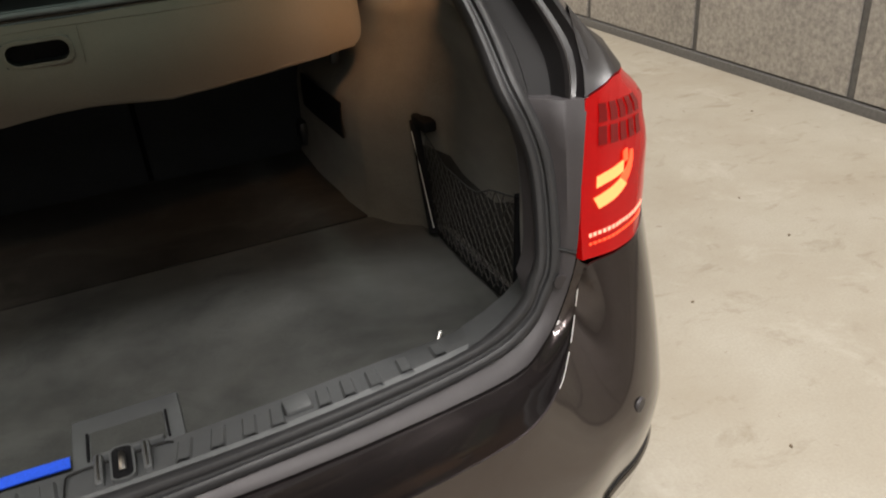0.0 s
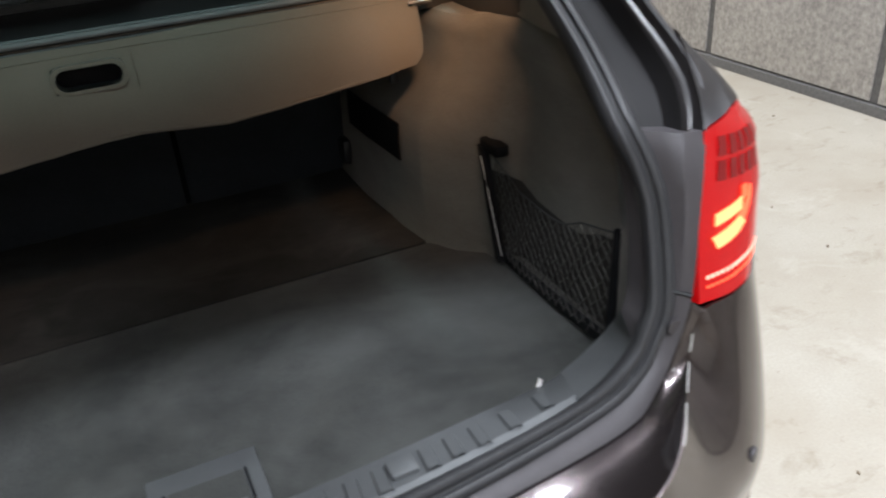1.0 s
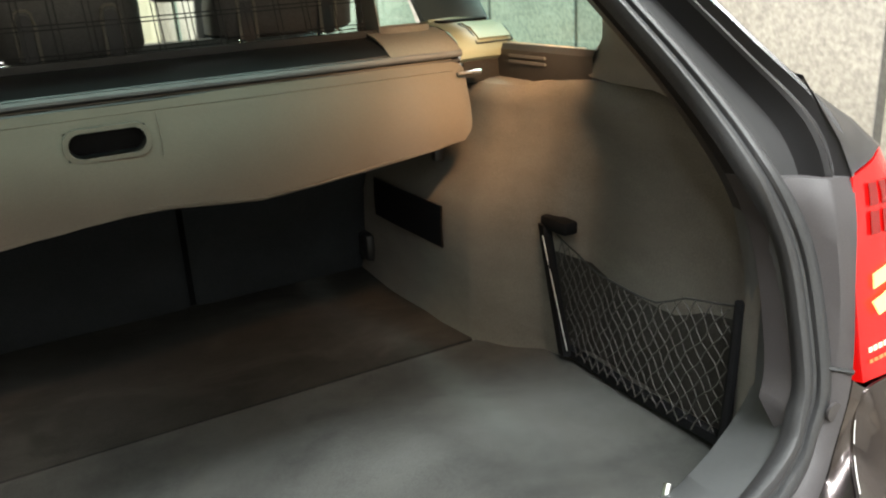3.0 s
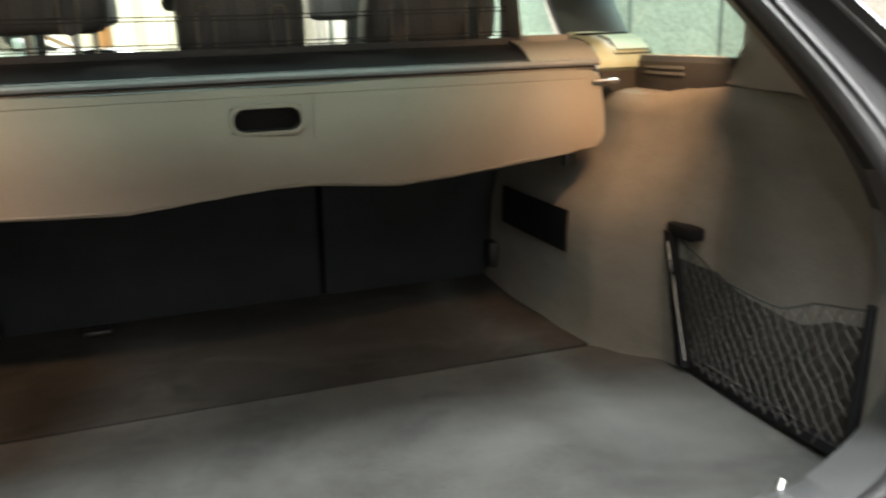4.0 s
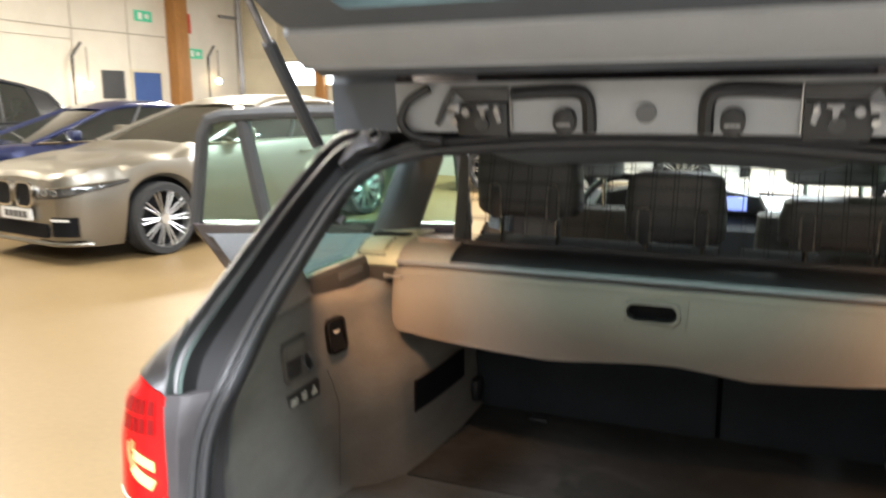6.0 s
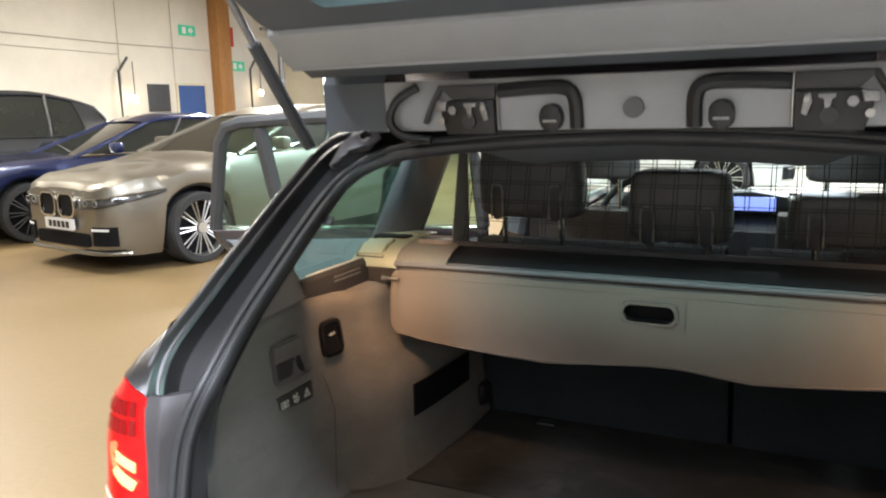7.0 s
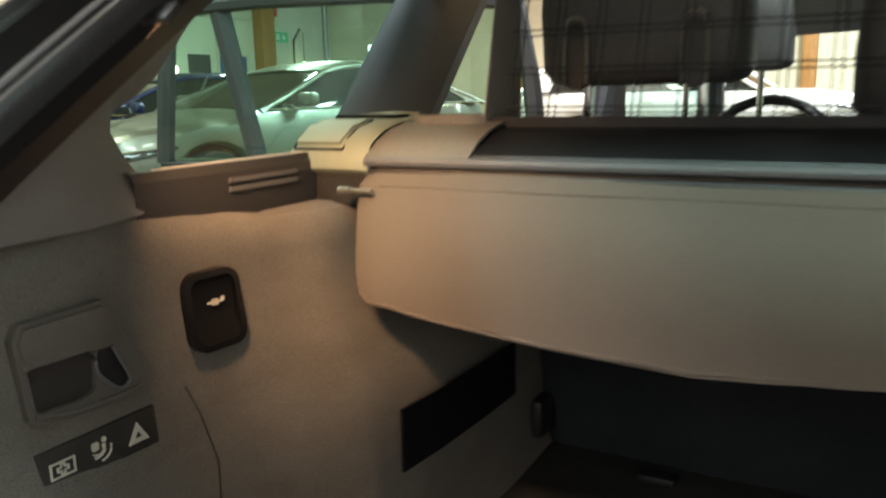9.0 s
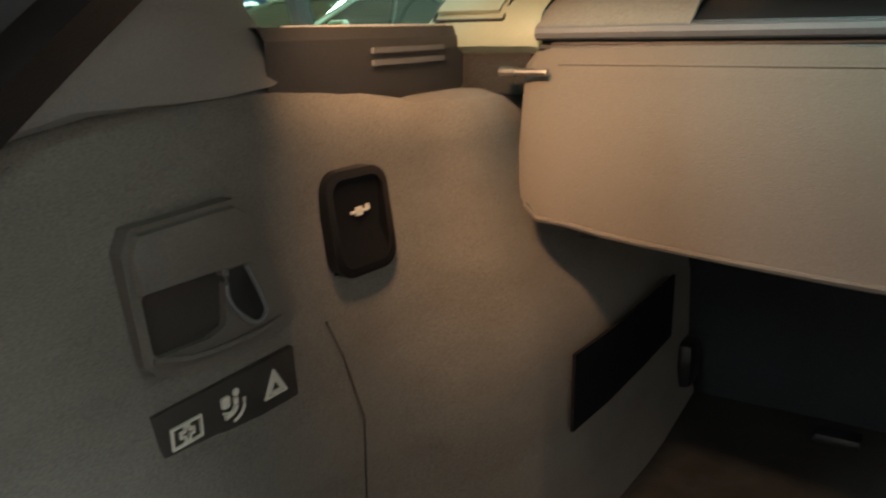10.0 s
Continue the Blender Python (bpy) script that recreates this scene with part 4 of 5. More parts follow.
for sx in (-1, 1):
    lampb = part("reading_lamp", prism(rounded(sx * .487 - .045, sx * .487 + .045, 1.43, 1.50, .02), "z", 1.332, 1.36), READ if sx < 0 else CAPPL, car, "lit warm roof lamp" if sx < 0 else "")
    part("roof_rail", tube([(sx * .60, .98, 1.40), (sx * .605, 1.1, 1.425), (sx * .61, 1.9, 1.45), (sx * .6, 2.7, 1.42)], .014, 8), BLACK, car)


GA = radians(33)
GM = Matrix(((-1, 0, 0, 0), (0, -math.cos(GA), math.sin(GA), .955), (0, math.sin(GA), math.cos(GA), 1.43), (0, 0, 0, 1)))


def gate_outline(w0, w1, y0, y1, r):
    out = []
    for x, y in rounded(-1, 1, y0, y1, r, 6):
        w = w0 + (w1 - w0) * (y - y0) / (y1 - y0)
        out.append((max(-1, min(1, x)) * w, y))
    return out


gate = part("tailgate", ring(gate_outline(.60, .66, .27, .86, .03), gate_outline(.47, .50, .315, .74, .05), "z", -.05, .0), SLATE, car, "raised tailgate with grey inner trim", at=GM)
HM = GM.inverted() @ Matrix(((-1, 0, 0, 0), (0, -.1, .995, .886), (0, .995, .1, 1.358), (0, 0, 0, 1)))
part("top_panel", box(-.47, .47, -.004, .088, -.004, .006, .003), GATETRIM, gate, at=HM)
part("top_panel_end", loft([[(x, -.004, .0), (x, .088, .0), (x, .112, .02)] for x in (-.61, -.47)]), SLATE, gate, at=HM)
part("top_panel_end", loft([[(x, -.004, .0), (x, .088, .0), (x, .112, .02)] for x in (.47, .61)]), SLATE, gate, at=HM)
part("trim_band", loft([[(x, .113, -.02), (x, .122, -.046), (x, .176, -.054)] for x in (-.6, -.3, 0, .3, .6)], thick=.004), SLATE, gate, "dark slate band of the gate trim")
part("trim_bead", tube([(-.598, .1805, -.068), (.598, .1805, -.068)], .003, 8), GATETRIM, gate)
part("top_trim", loft([[(x, .177, -.055), (x, .181, -.066), (x, .2, -.069), (x, .265, -.057), (x, .275, -.02)] for x in (-.6, -.3, 0, .3, .6)], thick=.006), GATETRIM, gate, "plain grey trim board")
part("trim_gap", tube([(-.59, .108, -.024), (.59, .108, -.024)], .004, 8), BLACK, gate)
part("window", sheet(gate_outline(.49, .52, .305, .76, .05), "z", -.009), REARTINT, gate, "green tinted rear glass")
part("window_border", ring(gate_outline(.492, .522, .303, .762, .05), gate_outline(.455, .485, .335, .73, .05), "z", -.018, -.013), BLACK, gate)
part("lower_panel", loft([[(x * w, y, z) for x in (-1, -.5, 0, .5, 1)] for w, y, z in ((.66, .86, -.05), (.66, .88, -.09), (.63, 1.0, -.13), (.6, 1.2, -.12), (.58, 1.28, -.03))], thick=.02), PLASTIC, gate)
part("outer_skin", loft([[(x * w, y, z) for x in (-1, -.5, 0, .5, 1)] for w, y, z in ((.61, -.0, .012), (.62, .25, .02), (.66, .3, .015), (.67, .86, .015), (.64, 1.28, .02))][:3] , thick=.006), PAINT, gate)
for sx in (-1, 1):
    mech = part("glass_hinge", prism([(sx * .241, -.008), (sx * .241, .052), (sx * .33, .052), (sx * .345, .03), (sx * .335, -.008)], "z", -.022, -.004, .003), BLACK, gate, "dark hinge bracket with bright bolts", at=HM)
    part("top_plate", prism([(sx * .240, .054), (sx * .240, .079), (sx * .352, .079), (sx * .325, .054)], "z", -.016, -.004, .002), LEDGE, mech)
    part("strut", tube([(sx * .346, .076, -.012), (sx * .362, .05, -.016), (sx * .382, .012, -.012)], .0055, 8), LEDGE, mech)
    part("side_plate", prism([(sx * .332, .035), (sx * .352, .035), (sx * .352, .05), (sx * .328, .052)], "z", -.03, -.02, .002), ZINC, mech)
    part("bolt", disc((sx * .341, .018, -.02), .0065, "z", .018, 12), STEEL, mech)
    part("bolt", disc((sx * .318, .036, -.024), .008, "z", .014, 8), ZINC, mech)
    part("hook_plate", prism([(sx * .272, .048), (sx * .296, .048), (sx * .296, .042), (sx * .290, .040), (sx * .288, .022), (sx * .281, .022), (sx * .281, .041), (sx * .272, .042)], "z", -.03, -.021, .001), ZINC, mech)
    part("pivot", disc((sx * .288, .016, -.024), .013, "z", .012, 18), LEDGE, mech)
    part("lever", prism([(sx * .262, .05), (sx * .254, .046), (sx * .250, .02), (sx * .258, .016), (sx * .265, .036)], "z", -.03, -.021, .001), ZINC, mech)
    part("bolt", disc((sx * .257, .04, -.03), .004, "z", .012, 10), STEEL, mech)
    fr = part("catch_frame", tube(smooth_path([(sx * .236, .066, -.008), (sx * .16, .070, -.01), (sx * .115, .068, -.012), (sx * .098, .05, -.012), (sx * .096, .0, -.008)], 4), .0125, 8), BLACK, gate, "black bent catch frame", at=HM)
    part("edge", tube([(sx * .238, .078, -.01), (sx * .238, .0, -.01)], .0022, 6), STEEL, fr)
    part("buffer", prism(rounded(sx * .138 - .019, sx * .138 + .019, -.004, .042, .017), "z", -.026, -.004, .003), BLACK, fr)
    part("buffer_slot", box(sx * .138 - .012, sx * .138 + .012, .012, .016, -.028, -.025), ZINC, fr)
    wire = smooth_path([(sx * .395, .078, -.012), (sx * .435, .055, -.02), (sx * .452, .018, -.022), (sx * .43, -.01, -.018), (sx * .375, -.02, -.01)], 5)
    part("cable", tube(wire, .0085, 8), BLACK, gate, "thick black cable sleeve", at=HM)
    # body hinge
    hng = part("hinge", prism([(sx * o, u) for o, u in ((-.034, .010), (-.014, .030), (.018, .027), (.044, -.012), (.056, -.062), (.047, -.066), (.024, -.026), (-.016, -.018))], "y", -.008, .008, .003), HINGE, car, "dark painted tailgate hinge with a hole", at=Matrix.Translation((sx * .525, .885, 1.337)) @ Matrix.Rotation(radians(-38), 4, "X"))
    part("hole", disc((-.004 * sx, -.009, .006), .008, "y", .006, 16), PIT, hng)
    part("boss", tube([(-.004 * sx + .012 * math.cos(a), -.0085, .006 + .012 * math.sin(a)) for a in (2 * math.pi * k / 14 for k in range(14))], .0028, 6, closed=True), STEEL, hng)
    part("arm", tube([(0.02 * sx, 0, .02), (-0.01 * sx, 0.04, .05), (-.03 * sx, .05, .1)], .012, 8), HINGE, hng)
    part("bright_strip", box(sx * .42 - .07, sx * .42 + .07, .93, .97, 1.384, 1.394, .004), STEEL, car)
    st = part("gas_strut", tube([(sx * .632, .853, 1.325), (sx * .632, .853, 1.328), (sx * .63, .70, 1.515)], .0125, 10), BOARD, car, "dark gas strut")
    part("rod", tube([(sx * .63, .70, 1.515), (sx * .622, .42, 1.86)], .007, 10), ZINC, st)
part("buffer_disc", disc((0, .032, -.006), .017, "z", .012, 20), PLASTIC, gate, at=HM)

# ---- load bay ----
FZ = .60
rows = []
for y in (.395, .45, .6, .8, .955):
    w = lerp([(.395, .49), (.46, .605), (.82, .615), (.95, .53)], y)
    rows.append([(x * w, y, FZ - .002 * abs(x)) for x in (-1, -.93, -.6, -.2, .2, .6, .93, 1)])
part("cargo_floor", loft(rows, thick=.012), CARPET, car, "dark grey carpeted load floor")
rows = []
for y, z in ((.96, FZ), (1.1, FZ + .002), (1.25, FZ - .002), (1.40, FZ + .004)):
    rows.append([(x * .50, y, z) for x in (-1, -.6, -.2, .2, .6, 1)])
part("front_floor", loft(rows, thick=.01), BROWNFELT, car, "brown grey carpeted floor flap")
# sill
ST = [(-.472, .367, .435), (-.43, .36, .423), (-.3, .34, .412), (-.15, .325, .40), (0, .32, .395), (.15, .325, .40), (.3, .34, .412), (.43, .36, .423), (.472, .367, .435)]
SP = smooth_path(ST, 4)
sill = part("sill_plate", loft([[(p.x, p.y - .01, .672), (p.x, p.y + .004, .678), (p.x, p.z - .004, .662), (p.x, p.z + .002, .655), (p.x, p.z + .006, .598)] for p in SP]), SILLPL, car, "ribbed dark plastic sill plate")
for sx in (-1, 1):
    for x in (.402, .351, .307, .273, .240, .180, .146, .109, .070):
        y0, y1 = lerp([(0, .322), (.15, .328), (.3, .342), (.43, .362)], x), lerp([(0, .372), (.15, .377), (.3, .388), (.43, .400)], x)
        z0, z1 = .6795, .6675
        rows = [[(sx * (x + dx) - .0 + sx * t * .006, y0 + (y1 - y0) * t, z0 + (z1 - z0) * t + dz) for dx, dz in ((-.0105, -.003), (-.0065, .003), (.0065, .003), (.0105, -.003))] for t in (0, .3, .7, 1)]
        part("rib", loft(rows), SILLPL, sill)
    part("pad", box(sx * .21 - .017, sx * .21 + .017, .345, .375, .672, .682, .004), SILLPL, sill)
    part("stud", tube([(sx * .42, .418, .655), (sx * .43, .424, .668)], .0045, 8), STEEL, car, "bright metal stud")
lt = part("latch_recess", prism(rounded(-.004, .018, .326, .380, .007), "z", .66, .6825, .0), PIT, sill, "dark latch recess")
part("striker", tube([(.007, .338, .684), (.008, .346, .689), (.008, .360, .688), (.007, .368, .683)], .004, 8), STEEL, lt)
part("recess_rim", ring(rounded(-.0065, .0205, .3235, .3825, .009), rounded(-.004, .018, .326, .380, .007), "z", .668, .6835), SILLPL, lt)
for x in (-.019, .033):
    part("side_slot", box(x - .005, x + .005, .330, .382, .664, .6825, .003), SILLPL, lt)
    part("slot_rim", box(x - .0016, x + .0016, .335, .378, .68, .6835, .0008), STEEL, lt)
part("cover_seam", tube(smooth_path([(-.055, .330, .681), (-.056, .36, .6735), (-.05, .378, .6685), (.0, .382, .667), (.05, .383, .667), (.062, .376, .669)], 4), .0013, 6), BLACK, lt)
# grip in the floor
grip = part("floor_grip", box(-.066, .075, .455, .565, FZ - .004, FZ + .005, .003), SILLPL, car, "grey flush grip in the load floor")
part("cup", box(-.043, .052, .468, .528, FZ + .0, FZ + .008, .004), CARPET, grip)
for x in (-.046, .055):
    part("slot", box(x - .0015, x + .0015, .47, .525, FZ + .004, FZ + .0095), PIT, grip)
part("lip", box(-.038, .048, .464, .472, FZ + .002, FZ + .013, .003), SILLPL, grip)


# side trims
def wall_x(y, z):
    low = lerp([(.44, .575), (.50, .590), (.80, .592), (.86, .580), (.92, .535), (.97, .508), (1.05, .497), (1.25, .489), (1.40, .487)], y)
    up = lerp([(.44, .580), (.50, .600), (.70, .604), (.86, .613), (.93, .600), (1.0, .576), (1.1, .570), (1.40, .565)], y)
    k = min(1, max(0, (z - .80) / .15))
    k = k * k * (3 - 2 * k)
    return low + (up - low) * k


def pocket_depth(y, z):
    """How far the lining steps back behind the net."""
    f = 1
    for a in ((.835 - y) / .045, (y - .47) / .05, (1.0 - z) / .06):
        a = min(1, max(0, a))
        f *= a * a * (3 - 2 * a)
    return .026 * f


SWEEP = [(40, (.579, .474, .925), (.594, .508, .921)), (44, (.581, .468, .866), (.588, .482, .862)), (47, (.581, .460, .806), (.588, .474, .80)), (50, (.581, .455, .748), (.588, .472, .735)), (53, (.578, .455, .712), (.588, .477, .67)),
         (55, (.570, .458, .692), (.588, .487, .62)), (57, (.545, .454, .676), (.560, .474, .598)), (59, (.505, .442, .666), (.512, .456, .598)), (60, (.462, .429, .661), (.465, .439, .598))]
for sx in (-1, 1):
    ys = [.445, .47, .485, .5, .52, .55, .6, .65, .7, .75, .78, .79, .80, .81, .82, .83, .84, .86, .88, .90, .92, .94, .96, .98, 1.0, 1.05, 1.1, 1.2, 1.3, 1.395]
    zs = [FZ - .01, .62, .66, .72, .78, .84, .9, .95, .98, 1.005, 1.021, 1.031, 1.036, 1.0365]
    rows = []
    for y in ys:
        col = []
        for k, z in enumerate(zs):
            x = wall_x(y, z) + (.004 if k == 10 else .012 if k == 11 else .03 if k == 12 else .06 if k == 13 else 0) * min(1, max(-.4, (y - .52) / .08))
            if sx > 0:
                x += pocket_depth(y, z)
            if k < 2:
                x -= .012 * (1 - k * .5) if y > .86 else 0
            if k > 8:
                z -= .019 * min(1, max(0, (y - .85) / .09))
            col.append((sx * x, max(y, lerp([(.80, .44), (.93, .462), (.985, .50), (1.03, .555)], z)), z))
        rows.append(col)
    trim = part("side_trim", loft(rows), FELT, car, "brown grey felt side lining")
    # strip beside the seal: grey next to the rubber, black deeper in
    for a0, a1, m0, pts_ in ((20, 42, SILLPL, ((-.003, .004, -.002), (.001, .02, -.004), (.006, .046, -.006))), (20, 42, BLACK, ((.006, .046, -.006), (.012, .062, -.007), (.022, .085, -.008)))):
        part("edge_trim", loft([[(sx * (p.x + dx), p.y + dy, p.z + dz) for dx, dy, dz in pts_] for p in SM[a0:a1]]), m0, car, "plastic edge trim beside the seal")
    # the sill plate's end sweeps up round the corner
    rows = []
    for k in range(40, 61):
        p = SM[k] + Vector((-.003, .004, -.002))
        sh, foot = (Vector([lerp([(a[0], a[n][c]) for a in SWEEP], k) for c in range(3)]) for n in (1, 2))
        rows.append([(sx * q.x, q.y, q.z) for q in (p, p.lerp(sh, .35), p.lerp(sh, .75), sh, sh.lerp(foot, .25), foot)])
    part("corner_trim", loft(rows), SILLPL, car, "grey plastic corner of the sill trim")
    # pillar lining between opening and window
    A_ = smooth_path([(.575, .48, 1.0), (.575, .56, 1.06), (.57, .66, 1.135), (.562, .775, 1.222), (.545, .845, 1.27), (.52, .90, 1.298), (.50, .97, 1.318), (.5, 1.15, 1.33), (.5, 1.4, 1.345)], 3)
    B_ = smooth_path([(.606, .60, 1.030), (.624, .818, 1.036), (.650, .824, 1.070), (.650, .797, 1.112), (.648, .852, 1.150), (.646, .906, 1.210), (.643, .975, 1.25), (.638, 1.16, 1.290), (.632, 1.40, 1.312)], 3)
    rows = []
    for a_, b_ in zip(A_, B_):
        m_ = a_.lerp(b_, .5) + Vector((.002, 0, 0))
        rows.append([(sx * a_.x, a_.y, a_.z), (sx * m_.x, m_.y, m_.z), (sx * b_.x, b_.y - .008, b_.z), (sx * (b_.x + .014), b_.y - .004, b_.z - .001)])
    part("pillar_lining", loft(rows), LINING, car, "grey plastic pillar lining")
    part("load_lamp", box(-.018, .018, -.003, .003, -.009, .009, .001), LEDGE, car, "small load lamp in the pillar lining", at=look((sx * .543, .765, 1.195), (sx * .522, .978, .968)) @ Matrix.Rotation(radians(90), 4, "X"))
    # window ledge
    ledge = part("window_ledge", loft([[(sx * x, y, z) for x, z in ((.628, 1.006), (.622, 1.024), (.622, 1.062), (.628, 1.0705), (.634, 1.0705), (.668, 1.058))] for y in (.79, .86, .95, 1.03, 1.036)]), LEDGE, car, "dark ledge under the side window")
    for z in (1.0445, 1.0535):
        part("slot", box(sx * .622 - .003, sx * .622 + .003, .90, 1.0, z - .002, z + .002), PLASTIC, ledge)
    # quarter glass
    gp = [(.775, 1.05), (.77, 1.12), (.84, 1.168), (.90, 1.23), (.97, 1.268), (1.36, 1.328), (1.36, 1.055)]
    qg = part("quarter_glass", sheet(gp, "x", sx * .666), TINT, car, "green tinted rear side window", smooth=False)
    # thin pale tube paints the highlight along the ledge's top edge
    part("window_strip", tube([(sx * .636, .822, 1.070), (sx * .637, .92, 1.0705), (sx * .637, 1.03, 1.0705)], .0016, 6), MARK, qg, "pale line painting the highlight on the ledge top")
    part("glass_border", tube([(sx * .662, y, z) for y, z in gp[:5]], .007, 6), BLACK, qg)
    # pillar between the side windows
    rows = []
    for t in [k / 6 for k in range(7)]:
        y0, y1, z = 1.12 + .215 * t + .02 * t * t, 1.31 + .235 * t, 1.085 + .245 * t
        w_ = y1 - y0
        rows.append([(sx * x_, y0 + w_ * f_, z) for x_, f_ in ((.668, 0), (.652, .02), (.634, .12), (.616, .34), (.606, .52), (.602, .64), (.604, .68), (.612, .85), (.64, .97), (.70, 1))])
    mp = part("middle_pillar", loft([r[:6] for r in rows]), PILLAR, car, "grey pillar lining")
    # same lining in a darker colour, for the shade on the side turned away
    part("inner_edge", loft([r[5:] for r in rows]), LEDGE, mp, "inner side of the lining, shade put into its colour")
    # pale cap beside the blind's case
    cap_rows = []
    for x, h in ((.5465, 0), (.552, .003), (.60, .004), (.635, .002), (.655, -.006), (.668, -.02), (.676, -.04)):
        cap_rows.append([(sx * x, 1.038, 1.046), (sx * x, 1.027, 1.052 + h * .3), (sx * x, 1.026, 1.062 + h * .6), (sx * x, 1.036, 1.080 + h), (sx * x, 1.06, 1.093 + h), (sx * x, 1.10, 1.101 + h), (sx * x, 1.17, 1.104 + h), (sx * x, 1.24, 1.098 + h)])
    capo = part("belt_cap", loft(cap_rows), CAPPL, car, "pale plastic cap beside the blind")
    lp = [(1.026, 1.062), (1.036, 1.080), (1.06, 1.093), (1.10, 1.101), (1.17, 1.104), (1.24, 1.098)]
    lid_ys = (1.033, 1.038, 1.046, 1.058, 1.072, 1.086)
    part("lid", loft([[(sx * x, y, lerp(lp, y) + .0038) for y in lid_ys] for x in (.584, .60, .63, .644)], thick=-.003), CAPPL, capo)
    for gx, gy in (((.580, 1.031), (.648, 1.031)), ((.580, 1.031), (.580, 1.090)), ((.648, 1.031), (.648, 1.090)), ((.580, 1.090), (.648, 1.090))):
        part("lid_gap", tube([(sx * (gx[0] + (gy[0] - gx[0]) * t), gx[1] + (gy[1] - gx[1]) * t, lerp(lp, gx[1] + (gy[1] - gx[1]) * t) + .0034) for t in (0, .15, .3, .5, .75, 1)], .0015, 6), BLACK, capo)
    part("trough", prism(rounded(min(sx * .560, sx * .650), max(sx * .560, sx * .650), 1.105, 1.145, .012), "z", 1.095, 1.1085), PIT, capo, "dark trough behind the lid", smooth=False)
    part("rear_rail", tube([(sx * .555, 1.152, 1.107), (sx * .60, 1.154, 1.108), (sx * .648, 1.15, 1.105)], .0035, 6), CAPPL, capo)
    part("cap_front", box(min(sx * .556, sx * .662), max(sx * .556, sx * .662), 1.036, 1.046, 1.012, 1.052, .003), DARKFELT, capo)
    # slot panel in the wheel-arch lining
    py_, pz_ = (1.003, .727) if sx < 0 else (1.03, .745)
    part("slot_panel", loft([[(sx * (wall_x(py_ + y, pz_ + z) - .005), py_ + y, pz_ + z) for z in (0, .035, .073)] for y in (0, .07, .17, .26)], thick=.003), PIT, trim, "black recessed panel")
    part("seat_latch", box(min(sx * .47, sx * .495), max(sx * .47, sx * .495), 1.33, 1.38, .63, .69, .01), BLACK, car)
    part("hook", box(min(sx * .488, sx * .506), max(sx * .488, sx * .506), 1.025, 1.045, .895, .918, .004), BLACK, trim)

# net pocket: flat black bracket and rail, a dark sheet behind as painted shade, a slack net of wide diamonds
def recess_x(y, z):
    return wall_x(y, z) + pocket_depth(y, z)


def net_top(y):
    return lerp(NETTOP, y)


NETTOP = [(.48, .806), (.54, .796), (.62, .768), (.72, .772), (.80, .792), (.845, .806)]
pocket = part("pocket_frame", loft([[(x, y + d, z) for x, d in ((.572, .009), (.570, -.007), (.584, -.009), (.59, .007))] for y, z in ((.851, .815), (.828, .71), (.803, .612))], close_cols=True, caps=True), PIT, car, "black upright bracket of the side net", smooth=False)
part("bottom_rail", loft([[(x, y, z + d) for x, d in ((.583, -.007), (.583, .007), (.594, .009), (.594, -.007))] for y, z in ((.806, .615), (.66, .613), (.50, .62))], close_cols=True, caps=True), PIT, pocket, smooth=False)
part("frame_highlight", tube([(.5685, .843, .80), (.5775, .798, .622)], .0008, 6), PLATE, pocket)
part("corner_clip", box(.574, .60, .795, .858, .808, .829, .005), PIT, pocket)
part("end_post", tube([(.585, .494, .62), (.585, .487, .70), (.588, .483, .812)], .006, 8), PIT, pocket)
# dark sheet laid over the lining to deepen the pocket's shade
part("dark_pad", loft([[(recess_x(y, .612 + (net_top(y) - .640) * t) - .002, y, .612 + (net_top(y) - .640) * t) for t in (0, .25, .5, .75, .9, 1)] for y in [.485 + .025 * k for k in range(14)] + [.832]]), DARKFELT, pocket, "dark felt sheet painting the shade behind the net")
bm = bmesh.new()
for k in range(40):
    for sgn in (1, -1):
        pts = []
        for q in range(53):
            z = .616 + .20 * q / 52
            y = .33 + k * .0195 + sgn * (q * .0026)
            if .492 < y < .79 + .24 * (z - .615) and z < net_top(y):
                pts.append((.588 - .010 * math.sin(math.pi * (y - .49) / .36) + .001 * sgn, y + .0022 * math.sin(q * .5 + k * 1.7) + .0012 * math.sin(q * 2.3 + k), z + .002 * math.sin(k * 5 + q * .35)))
        if len(pts) > 1:
            tube(pts[::3] + pts[-1:], .001, 4, bm)
part("elastic_net", bm, mat("net_elastic", (.05, .046, .042), .8, grain=.3, scale=500), pocket, "slack brown grey elastic net")
part("net_rim", tube([(.588 - .010 * math.sin(math.pi * (y - .49) / .36), y, net_top(y)) for y in [.49 + .0235 * k for k in range(16)]], .0014, 6), NETM, pocket)

# left lining fittings
lw = lambda y, z: -wall_x(y, z)
sw = part("tow_switch", ring(rounded(.819, .881, .892, .966, .015), rounded(.825, .875, .898, .960, .011), "x", -.63, -.5985), GLOSS, car, "glossy black rocker switch with a white tow mark")
part("rocker", loft([[(-.612 + dx, y, z) for z, dx in ((.897, .0135), (.922, .006), (.945, .0085), (.961, .012))] for y in (.8245, .85, .8755)], thick=-.01), PIT, sw)
tow = bmesh.new()
for y0, y1, z0, z1 in ((.845, .862, .9340, .9356), (.850, .8565, .932, .9378), (.8605, .864, .9345, .9385)):
    box(-.6065, -.603, y0, y1, z0, z1, bm=tow)
part("tow_mark", tow, MARK, sw, smooth=False)
